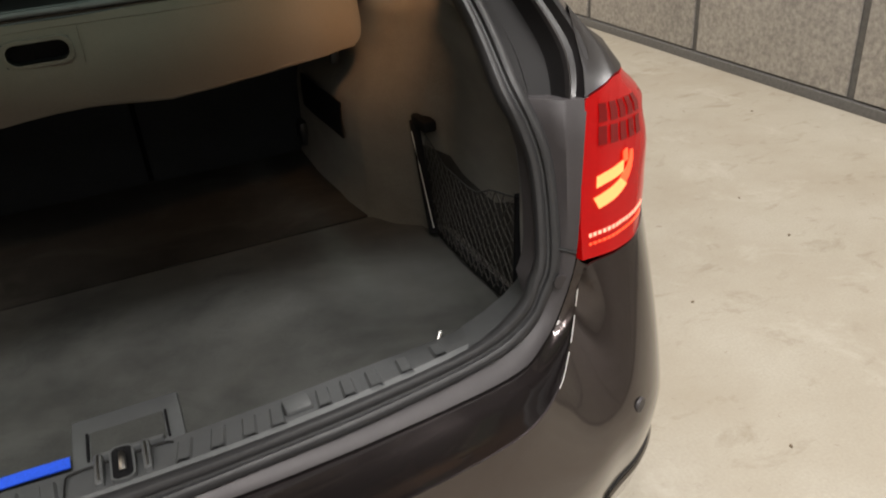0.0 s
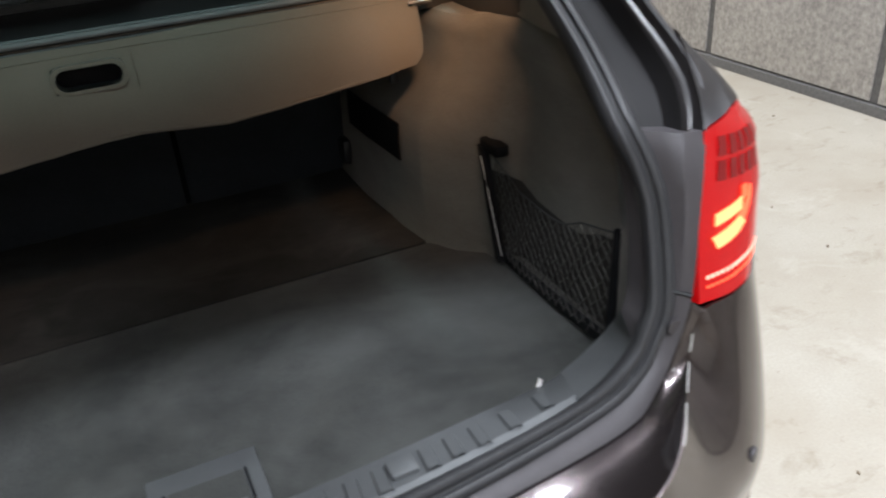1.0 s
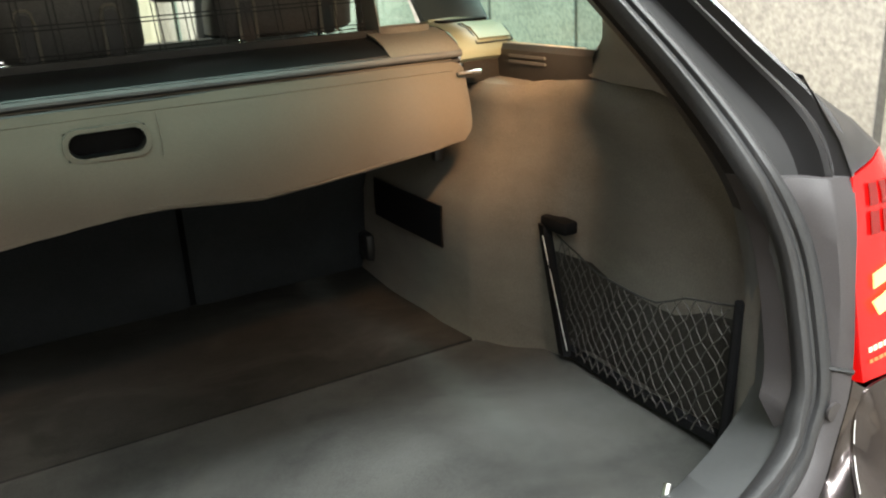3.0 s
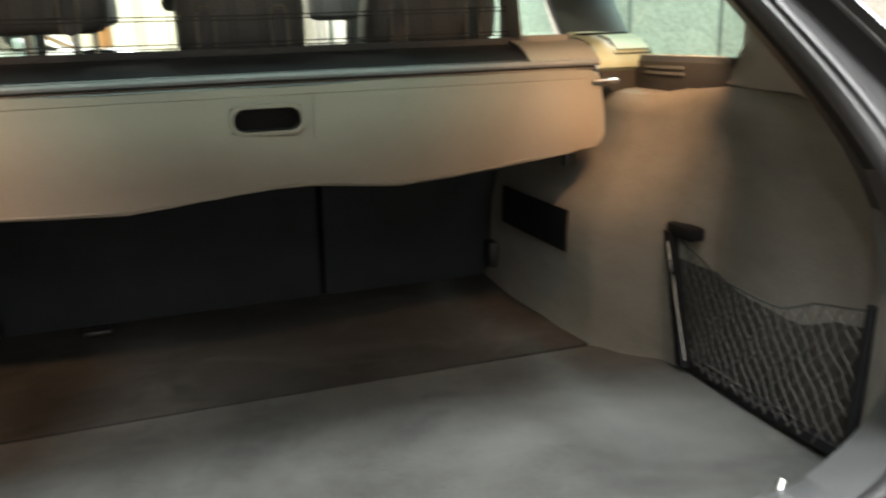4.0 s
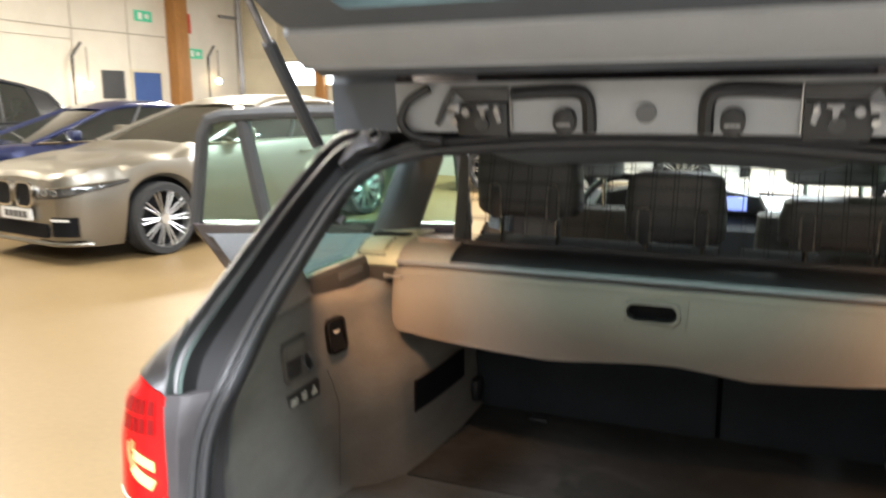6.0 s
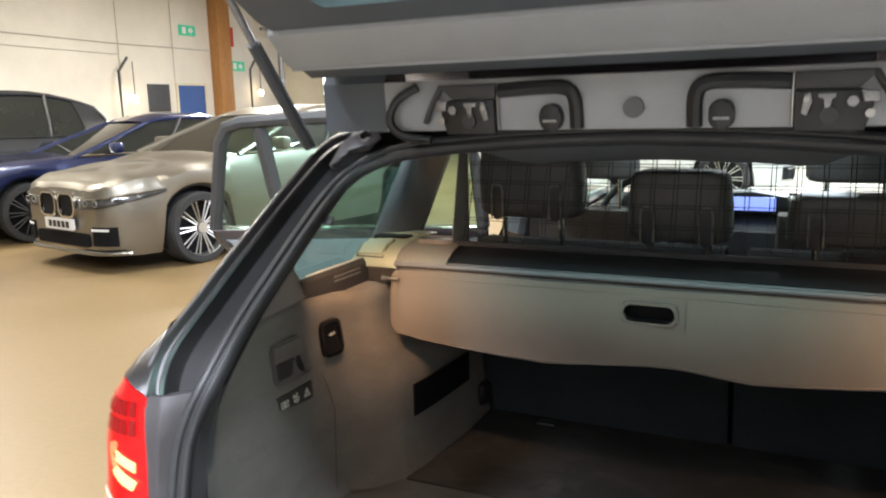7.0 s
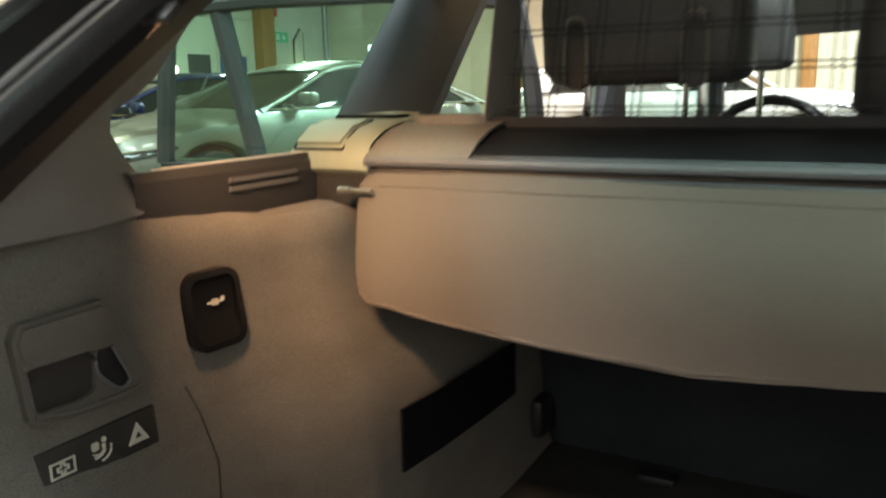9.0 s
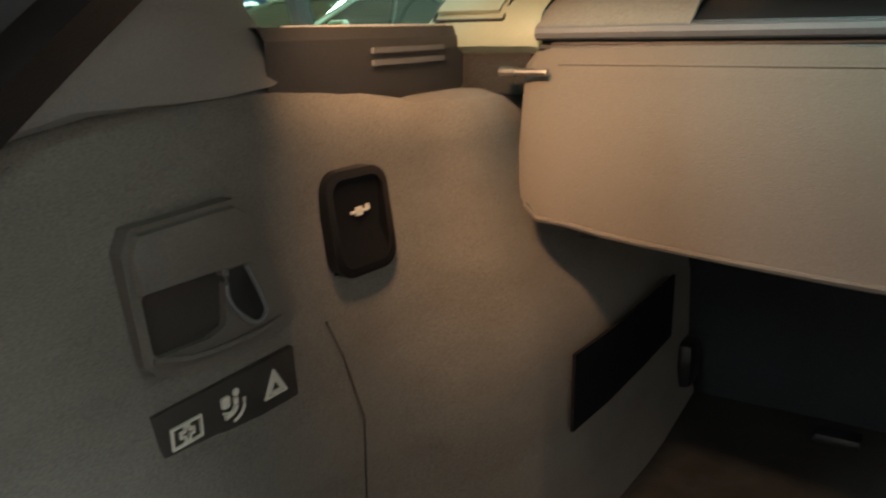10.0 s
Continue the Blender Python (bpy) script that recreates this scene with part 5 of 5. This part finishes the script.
for o in (sw, *sw.children):
    o.data.transform(Matrix(((1, .1, -.13, .13 * .93 - .1 * .85), (0, 1, 0, 0), (0, 0, 1, .010), (0, 0, 0, 1))))
LATCHDARK = mat("plate_plastic", (.034, .029, .025), .6, grain=.25, scale=700, stain=.2, big=12, bump=.2)
LATCH = mat("latch_plastic", (.115, .103, .09), .6, grain=.25, scale=700, stain=.2, big=12, bump=.2)
LO = [(.664, .897), (.657, .904), (.652, .966), (.658, .977), (.728, .979), (.739, .972), (.752, .935), (.772, .905), (.768, .893), (.755, .889)]
LI = [(.667, .906), (.663, .910), (.660, .940), (.662, .942), (.700, .943), (.712, .942), (.716, .936), (.714, .912), (.712, .908), (.700, .905)]
pl = part("latch_panel", ring(LO, LI, "x", -.616, -.5945), LATCH, car, "brown grey pull latch in the side lining", smooth=False)
part("recess", prism(LI, "x", -.616, -.5995), LATCHDARK, pl)
part("flap", prism([(.658, .943), (.655, .964), (.660, .974), (.724, .976), (.734, .970), (.739, .942)], "x", -.604, -.5895, .003), LATCH, pl, "flat pull flap")
part("finger_well", prism([(.717, .922), (.715, .940), (.731, .940), (.744, .912), (.741, .904), (.734, .904)], "x", -.604, -.5938, .001), BLACK, pl)
part("rim", tube(smooth_path([(-.5935, .716, .941), (-.593, .716, .922), (-.593, .733, .904), (-.593, .743, .906), (-.593, .743, .914), (-.5935, .731, .940)], 4), .0015, 6), PLASTIC, pl, "pale worn rim of the finger well")
part("lip", tube(smooth_path([(-.594, .662, .906), (-.5925, .690, .899), (-.5925, .735, .897), (-.594, .757, .899)], 4), .0022, 6), LATCH, pl)
part("cover_joint", tube([(lw(y, z) + .0015, y, z) for y, z in ((.806, .878), (.815, .85), (.825, .80), (.823, .72), (.82, .62))], .0006, 6), DARKFELT, car)
lab = part("symbol_plate", prism([(.662, .841), (.658, .876), (.766, .876), (.768, .842)], "x", -.6, -.5945, .001), LATCHDARK, car, "black plate with three pale symbols")
X0, X1 = -.5945, -.5928


def frame_of(pts, c, k):
    return [(c[0] + (y - c[0]) * k, c[1] + (z - c[1]) * k) for y, z in pts]


# the three prints: first-aid box, seat with a load behind it, warning triangle
cr = bmesh.new()
ring([(.667, .852), (.688, .852), (.688, .865), (.667, .865)], [(.6683, .8533), (.6867, .8533), (.6867, .8637), (.6683, .8637)], "x", X0, X1, cr)


def cross_of(w, l):
    quarter = [(w, l), (w, w), (l, w)]
    pts = []
    for sy, sz in ((1, 1), (1, -1), (-1, -1), (-1, 1)):
        q = [(sy * a, sz * b) for a, b in quarter]
        pts += q if sy * sz > 0 else q[::-1]
    return [(.6775 + a, .8585 + b) for a, b in pts]


cross, inner = cross_of(.0021, .0050), cross_of(.0009, .0036)
ring(cross, inner, "x", X0, X1, cr)
part("first_aid_symbol", cr, MARK, lab, smooth=False)
hk = bmesh.new()
disc((X1 - .0004, .7140, .8672), .0023, "x", .0012, 14, hk)
tube(smooth_path([(X1 - .0008, .7136, .864), (X1 - .0008, .7138, .8588), (X1 - .0008, .7110, .8555), (X1 - .0008, .7050, .8542)], 4), .0016, 6, hk)
prism(rounded(.7030, .7092, .8602, .8672, .0016), "x", X0, X1, bm=hk)
tube(smooth_path([(X1 - .0004, .7202, .8612), (X1 - .0004, .7195, .8555), (X1 - .0004, .7158, .8515), (X1 - .0004, .7110, .8498)], 4), .0010, 6, hk)
tube([(X1 - .0004, .7030, .8580), (X1 - .0004, .7092, .8562)], .0007, 5, hk)
part("lashing_symbol", hk, MARK, lab, smooth=False)
tr = bmesh.new()
tri = [(.737, .851), (.757, .851), (.7462, .8685)]
mid_ = (.7468, .8568)
ring(tri, frame_of(tri, mid_, .74), "x", X0, X1, tr)
ring(frame_of(tri, mid_, .62), frame_of(tri, mid_, .40), "x", X0, X1, tr)
part("warning_symbol", tr, MARK, lab, smooth=False)


# ---- seats ----
def headrest(parent, x0, x1, z0, z1, y0, y1, mat_=LEATHER, slots=True):
    w, d, h = (x1 - x0) / 2, (y1 - y0) / 2, (z1 - z0) / 2
    rows = []
    for t in (-1, -.94, -.8, -.4, 0, .4, .8, .94, 1):
        s_ = {1: .78, .94: .92}.get(abs(t), 1.0)
        lean = -.012 * t
        tap = 1 - .08 * max(0, t)
        rows.append([(x0 + w + px * tap * s_, y0 + d + py * s_ + lean, z0 + h + t * h) for px, py in rounded(-w, w, -d, d, d * .62, 5)])
    hr = part("headrest", loft(rows, close_cols=True, caps=True), mat_, parent, "black padded headrest")
    for sx in (-.56, .56):
        cx = x0 + w + sx * w
        part("post", tube([(cx, y0 + d, z0 - .11), (cx, y0 + d, z0 + .02)], .0065, 8), CHROME, parent, "chrome headrest post")
        if slots:
            part("slot", prism(rounded(cx - .010, cx + .010, z0 - .004, z0 + .074, .009), "y", y0 - .002, y0 + .012), BLACK, parent)
            loop = [(cx - .014, y0 - .002, z0 + .002), (cx - .014, y0 - .003, z0 + .06), (cx - .012, y0 - .003, z0 + .076), (cx - .006, y0 - .003, z0 + .081), (cx + .006, y0 - .003, z0 + .081), (cx + .012, y0 - .003, z0 + .076), (cx + .014, y0 - .003, z0 + .06), (cx + .014, y0 - .002, z0 + .002)]
            part("slot_rim", tube(loop, .0026, 6), TAPE, parent, "grey edge of the post slot")
    return hr


def seat_back(name, x0, x1, label):
    rows = []
    for z, y, in_ in ((FZ - .01, 1.392, 0), (.62, 1.388, 0), (.8, 1.357, 0), (1.0, 1.322, 0), (1.035, 1.318, .004), (1.06, 1.325, .012), (1.072, 1.36, .02), (1.07, 1.42, .02), (1.0, 1.46, .01), (.6, 1.54, 0)):
        rows.append([(x0 + in_, y + .006, z), (x0 + .012 + in_, y, z), ((x0 + x1) / 2, y - .002, z), (x1 - .012 - in_, y, z), (x1 - in_, y + .006, z)])
    return part(name, loft(rows, thick=.004), SEATBACK, car, label)


sl = seat_back("rear_seat", -.50, .118, "dark carpeted back of the rear seat")
sr = seat_back("rear_seat", .129, .50, "dark carpeted back of the rear seat")
headrest(sl, -.460, -.208, 1.136, 1.315, 1.275, 1.375)
headrest(sl, -.104, .116, 1.092, 1.25, 1.285, 1.385)
headrest(sr, .222, .478, 1.10, 1.206, 1.275, 1.385)
part("seat_cushion", box(-.62, .62, 1.5, 2.0, .45, .68, .05), LEATHER, car)
# added near-black sheet, paints the shade in the gaps round the seat backs
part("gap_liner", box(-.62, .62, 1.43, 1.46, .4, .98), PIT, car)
part("floor_eye", box(-.33, -.28, 1.33, 1.36, FZ, FZ + .012, .004), BLACK, car)
for sx in (-1, 1):
    fs = part("front_seat", loft([[(sx * .37 + px * (.23 - .03 * t), 2.28 - .2 * t + py, .52 + .54 * t) for px, py in rounded(-1, 1, -.06, .06, .05, 4)] for t in (0, .2, .5, .8, .95, 1)], close_cols=True, caps=True), LEATHER, car, "black front seat")
    headrest(fs, sx * .37 - .13, sx * .37 + .13, 1.16, 1.31, 2.0, 2.1, slots=False)
    # pillars, belts, sills and screens ahead
    part("b_pillar", tube([(sx * .70, 2.18, .95), (sx * .66, 2.2, 1.15), (sx * .60, 2.22, 1.33)], .045, 10), PILLAR, car)
    part("a_pillar", tube([(sx * .68, 3.62, .96), (sx * .62, 3.25, 1.18), (sx * .55, 2.84, 1.36)], .04, 10), PILLAR, car)
    part("seat_belt", loft([[(sx * x - .022, y, z), (sx * x + .022, y, z)] for x, y, z in ((.625, 2.18, 1.28), (.63, 2.17, 1.1), (.62, 2.2, .7))], thick=.002), BLACK, car)
    part("body_side", loft([[(sx * x, y, z) for x, z in ((.72, .97), (.80, .95), (.85, .85), (.865, .6), (.83, .32), (.75, .25))] for y in ([1.2, 1.45] if sx < 0 else [1.2, 1.6, 2.2]) ], thick=.05), PAINT, car)
    part("body_side", loft([[(sx * x, y, z) for x, z in ((.72, .97), (.80, .95), (.85, .85), (.865, .6), (.83, .32), (.75, .25))] for y in (2.3, 3.0, 3.7)], thick=.05), PAINT, car)
    part("sill_beam", box(min(sx * .66, sx * .8), max(sx * .66, sx * .8), 1.2, 3.7, .22, .40, .03), PAINT, car)
    if sx > 0:
        part("door_glass", sheet([(1.34, 1.0), (2.14, .98), (2.17, 1.31), (1.58, 1.33)], "x", .658), TINT, car, "green tinted door glass", smooth=False)
    part("door_glass", sheet([(2.26, .98), (3.5, .97), (2.9, 1.33), (2.28, 1.32)], "x", sx * .658), TINT, car, "green tinted door glass", smooth=False)
    for wy in (.95, 3.72):
        wheel_parts(car, (sx * .76, wy, .32), .32, .22, sx)
part("dashboard", loft([[(x, 3.1 + dy, z) for dy, z in ((.0, .62), (-.03, .84), (.02, .915), (.15, .935), (.5, .945))] for x in (-.68, -.3, 0, .3, .68)], thick=.02), BLACK, car, "black dashboard with a blue lit screen")
part("screen", box(-.06, .115, 3.055, 3.065, .935, .995, .003), SCREEN, car, "blue lit display")
part("screen_hood", prism([(-.16, .92), (.2, .92), (.16, 1.0), (.02, 1.02), (-.1, 1.01)], "y", 3.07, 3.2, .02), BLACK, car)
part("instrument_hood", prism([(-.55, .92), (-.2, .92), (-.24, 1.0), (-.38, 1.025), (-.5, 1.0)], "y", 2.98, 3.15, .02), BLACK, car)
part("steering_wheel", tube([(-.37 + .18 * math.cos(a), 2.78 + .06 * math.sin(a), .92 + .17 * math.sin(a)) for a in (2 * math.pi * k / 24 for k in range(24))], .015, 8, closed=True), BLACK, car)
part("windscreen", loft([[(f * (.68 - .14 * v), 3.66 - .8 * v - .06 * (1 - abs(f)), .965 + .395 * v) for f in (-1, -.5, 0, .5, 1)] for v in (0, .5, 1)]), CLEAR, car, "clear windscreen")
part("rear_mirror", prism(rounded(-.145, .105, 1.222, 1.274, .024), "y", 2.86, 2.89, .008), BLACK, car, "black rear-view mirror")
part("mirror_stalk", tube([(0, 2.89, 1.25), (0, 2.95, 1.31)], .01, 6), BLACK, car)
part("bonnet", loft([[(f * w, y, z - .04 * f * f) for f in (-1, -.5, 0, .5, 1)] for y, w, z in ((3.6, .78, .96), (4.2, .78, .9), (4.6, .74, .8), (4.72, .68, .6), (4.7, .66, .3))], thick=.02), PAINT, car)
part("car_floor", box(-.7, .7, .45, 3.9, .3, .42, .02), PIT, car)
for sx in (-1, 1):
    part("front_wing", loft([[(sx * x, y, z) for x, z in ((.76, .93), (.84, .85), (.86, .7))] for y in (3.3, 3.7, 4.2, 4.55)], thick=.02), PAINT, car)

# open rear side door
DOORTRIM = mat("door_frame_trim", (.045, .044, .042), .6, grain=.2, scale=700, stain=.15, big=6, bump=.15)
dm = Matrix.Translation((-.84, 2.26, 0)) @ Matrix.Rotation(radians(-68), 4, "Z")


def door_part(name, bm, material, parent=None, label="", smooth=True):
    ob = part(name, bm, material, parent or car, label, smooth)
    if parent is None:
        ob.matrix_basis = dm
    return ob


# its own plane: y runs from the hinge (0) towards the rear edge (-1.05), x is the thickness
dr = door_part("rear_door", prism([(0, .32), (-.70, .32), (-.82, .55), (-.93, .80), (-1.05, .925), (-1.06, .965), (0, .955)], "x", -.05, .05, .015), PAINT, None, "dark rear door standing wide open")
part("inner_lining", prism([(-.04, .36), (-.66, .36), (-.78, .57), (-.89, .81), (-1.0, .925), (-.04, .92)], "x", .05, .075, .012), PLASTIC, dr)
part("window_frame", tube([(0, -.02, .95), (.03, -.04, 1.15), (.09, -.07, 1.345), (.1, -.4, 1.375), (.1, -.72, 1.372), (.097, -.9, 1.362), (.092, -.955, 1.345), (.08, -.985, 1.29), (.02, -1.05, .96)], .025, 8), DOORTRIM, dr)
part("divider", tube([(.02, -.78, .95), (.085, -.835, 1.355)], .028, 8), DOORTRIM, dr)
part("pane", loft([[(.02, -.04, .95), (.09, -.07, 1.35)], [(.02, -.4, .95), (.09, -.4, 1.36)], [(.02, -.76, .95), (.09, -.72, 1.355)], [(.02, -1.04, .95), (.08, -.96, 1.34)]]), TINT, dr, "green tinted pane")
part("grab_handle", tube([(.08, -.3, .72), (.11, -.34, .75), (.11, -.52, .78), (.08, -.56, .8)], .014, 8), PLASTIC, dr)

# ---- loose things in the load bay ----
cov = thing("cargo_cover", "roll-up luggage cover in a dark case, flap hanging", "luggage cover")
rows = []
for x in (-.545, -.54, -.3, 0, .3, .54, .545):
    rows.append([(x, y, z) for y, z in ((1.035, 1.052), (1.028, 1.060), (1.034, 1.071), (1.05, 1.078), (1.075, 1.088), (1.11, 1.095), (1.15, 1.094), (1.17, 1.08), (1.17, 1.055), (1.10, 1.045))])
case = part("case", loft(rows, close_cols=True, caps=True), BLACK, cov, "dark ribbed case of the blind")
part("rail", tube([(-.547, 1.026, 1.063), (0, 1.024, 1.065), (.547, 1.026, 1.063)], .0055, 8), PLASTIC, case)
part("rail", tube([(-.545, 1.03, 1.051), (.545, 1.03, 1.051)], .004, 8), BLACK, case)
for sx in (-1, 1):
    part("end_sleeve", loft([[(sx * x, y, z) for y, z in ((1.026, 1.068), (1.05, 1.084), (1.075, 1.094), (1.11, 1.101), (1.15, 1.1), (1.168, 1.085))] for x in (.425, .45, .50, .548)], thick=.003), TAPE, case, "brown grey cloth sleeve")
    wl = part("well", prism(rounded(min(sx * .447, sx * .533), max(sx * .447, sx * .533), 1.100, 1.148, .02), "z", 1.09, 1.1055), BLACK, case, "dark oval finger well", smooth=False)
    part("well_rim", ring(rounded(min(sx * .442, sx * .538), max(sx * .442, sx * .538), 1.095, 1.153, .024), rounded(min(sx * .447, sx * .533), max(sx * .447, sx * .533), 1.100, 1.148, .02), "z", 1.096, 1.108), TAPE, wl)
BOT = [(-.548, .975), (-.545, .945), (-.54, .925), (-.525, .912), (-.44, .902), (-.363, .897), (-.28, .892), (-.194, .889), (-.14, .894), (-.10, .899), (-.05, .904), (0, .907), (.05, .907), (.10, .903), (.14, .899), (.19, .895), (.28, .900), (.351, .906), (.44, .918), (.525, .930), (.54, .942), (.545, .958), (.548, .985)]
xs = [-.547, -.545, -.542, -.536, -.525, -.50, -.47, -.44, -.40, -.363, -.32, -.28, -.24, -.194, -.165, -.14, -.12, -.10, -.08, -.05, -.03, 0, .03, .05, .08, .10, .12, .14, .165, .19, .24, .28, .32, .351, .40, .44, .47, .50, .525, .536, .542, .545, .547]
HOLE = (-.051, .051, .988, 1.024)
bm = bmesh.new()
ts = [0, .08, .17, .26, .35, .46, .58, .7, .82, .93, 1]
grid = {}
for i, x in enumerate(xs):
    zb = .914 if abs(x) < 0 else lerp(BOT, x)
    e = abs(x)
    zt = 1.056 - (max(0, e - .525) / .022) ** 2 * .012
    for j, t in enumerate(ts):
        if abs(x) < .09:
            zz = (zt, 1.045, 1.033, HOLE[3], 1.006, HOLE[2], .975, .958, .938, .92, zb)[j]
        else:
            zz = zt + (zb - zt) * t
        bow = 1.024 - .026 * (1.056 - zz) / .15 - .006 * math.sin(math.pi * min(1, (1.056 - zz) / .15)) + .003 * math.sin(x * 9 + zz * 20) + .002 * math.sin(x * 23)
        if j == 0:
            bow = 1.03
        if e > .53:
            bow += .006 * ((e - .53) / .017) ** 2
        grid[i, j] = bm.verts.new((x * (1.015 if x < 0 else 1.006) + (.006 if e < .09 else 0), bow, zz))
for i in range(len(xs) - 1):
    for j in range(len(ts) - 1):
        mid = (xs[i] + xs[i + 1]) / 2
        if abs(mid) < .0499 and j in (3, 4):
            continue
        bm.faces.new((grid[i, j], grid[i + 1, j], grid[i + 1, j + 1], grid[i, j + 1]))
bmesh.ops.recalc_face_normals(bm, faces=bm.faces)
bmesh.ops.solidify(bm, geom=list(bm.faces), thickness=.003)
flap = part("flap", bm, FABRIC, cov, "beige grey fabric flap with wavy lower edge")
HX = .006
part("handle_rim", ring(rounded(HX - .054, HX + .054, .984, 1.028, .019), rounded(HX - .0475, HX + .0475, .9895, 1.0225, .0155), "y", 1.005, 1.022), FABRIC, flap, "beige rim of the grip hole")
part("handle_cup", ring(rounded(HX - .05, HX + .05, .987, 1.0255, .016), rounded(HX - .0475, HX + .0475, .9895, 1.0225, .0155), "y", 1.008, 1.04), BLACK, flap)
part("handle_back", prism(rounded(HX - .05, HX + .05, .987, 1.0255, .016), "y", 1.038, 1.044), PIT, flap)
part("handle_seam", tube([(.071, 1.005, .978), (.072, 1.0085, 1.0), (.072, 1.0145, 1.036)], .0010, 5), FABRIC, flap)
part("hem", tube([(x * (1.015 if x < 0 else 1.006), .9965 + .17 * (lerp(BOT, x) - .9) + .002 * math.sin(x * 23), lerp(BOT, x) + .004) for x in xs[3:-3]], .0022, 6), FABRIC, flap, "stitched hem")
part("stitch_line", tube([(x, 1.019 + .003 * math.sin(x * 9 + 1.039 * 20) + .002 * math.sin(x * 23), 1.039) for x in xs[4:-4]], .0012, 5), FABRIC, flap)
for sx in (-1, 1):
    pin = part("pin", tube([(sx * .53, 1.01, 1.033), (sx * .563, 1.01, 1.033)], .003, 10), STEEL, cov, "bright metal pin")
    part("pin_head", tube([(sx * .558, 1.01, 1.033), (sx * .572, 1.01, 1.033)], .0042, 10), STEEL, pin)

netp = thing("partition_net", "black luggage net stretched from the case to the roof", "luggage net")
bm = bmesh.new()
for k in range(20):
    x = -.425 + k * .0445
    for d in (0, .008):
        tube([(x + d, 1.12, 1.09), (x + d, 1.19, 1.335)], .0009, 4, bm)
for k in range(6):
    z = 1.11 + k * .04
    yy = 1.12 + (z - 1.09) / .245 * .07
    for d in (0, .006):
        tube([(-.43, yy, z + d), (0, yy + .003, z + d - .003), (.43, yy, z + d)], .0009, 4, bm)
part("mesh", bm, NETM, netp, "thin black net cords")
for sx in (-1, 1):
    part("side_tape", loft([[(sx * (.446 + .004 * t), 1.10 + t * .07, 1.085 + t * .25), (sx * (.446 + .004 * t), 1.10 + t * .07 + .10 - .065 * t, 1.085 + t * .25)] for t in (0, .25, .5, .75, 1)], thick=.002), TAPE, netp, "brown side tape")
part("top_bar", tube([(-.49, 1.19, 1.332), (.49, 1.19, 1.332)], .009, 8), BLACK, netp)
part("bottom_band", box(-.47, .47, 1.112, 1.122, 1.088, 1.106, .002), NETM, netp)

strap = thing("blue_strap", "bright blue flat strap lying on the sill edge", "strap")
part("webbing", loft([[(x, y - .008, z), (x, y + .010, z + .002)] for x, y, z in ((-.42, .452, .607), (-.3, .468, .610), (-.2, .474, .611), (-.12, .474, .612), (-.066, .472, .612))], thick=.002), BLUE, strap)

grit = thing("grit", "few small brown stones lying on the concrete", "stones", kind="stuff")
bm = bmesh.new()
rnd = random.Random(4)
for k in range(26):
    x, y, r = rnd.uniform(1.2, 2.9), rnd.uniform(-.2, 4.0), rnd.uniform(.002, .005)
    bmesh.ops.create_icosphere(bm, subdivisions=1, radius=r, matrix=Matrix.Translation((x, y, r * .4)) @ Matrix.Rotation(rnd.uniform(0, 3), 4, "Z") @ Matrix.Diagonal((1.6, 1, .6, 1)))
part("stones", bm, mat("brown_grit", (.2, .15, .1), .9, grain=.4, scale=300), grit)
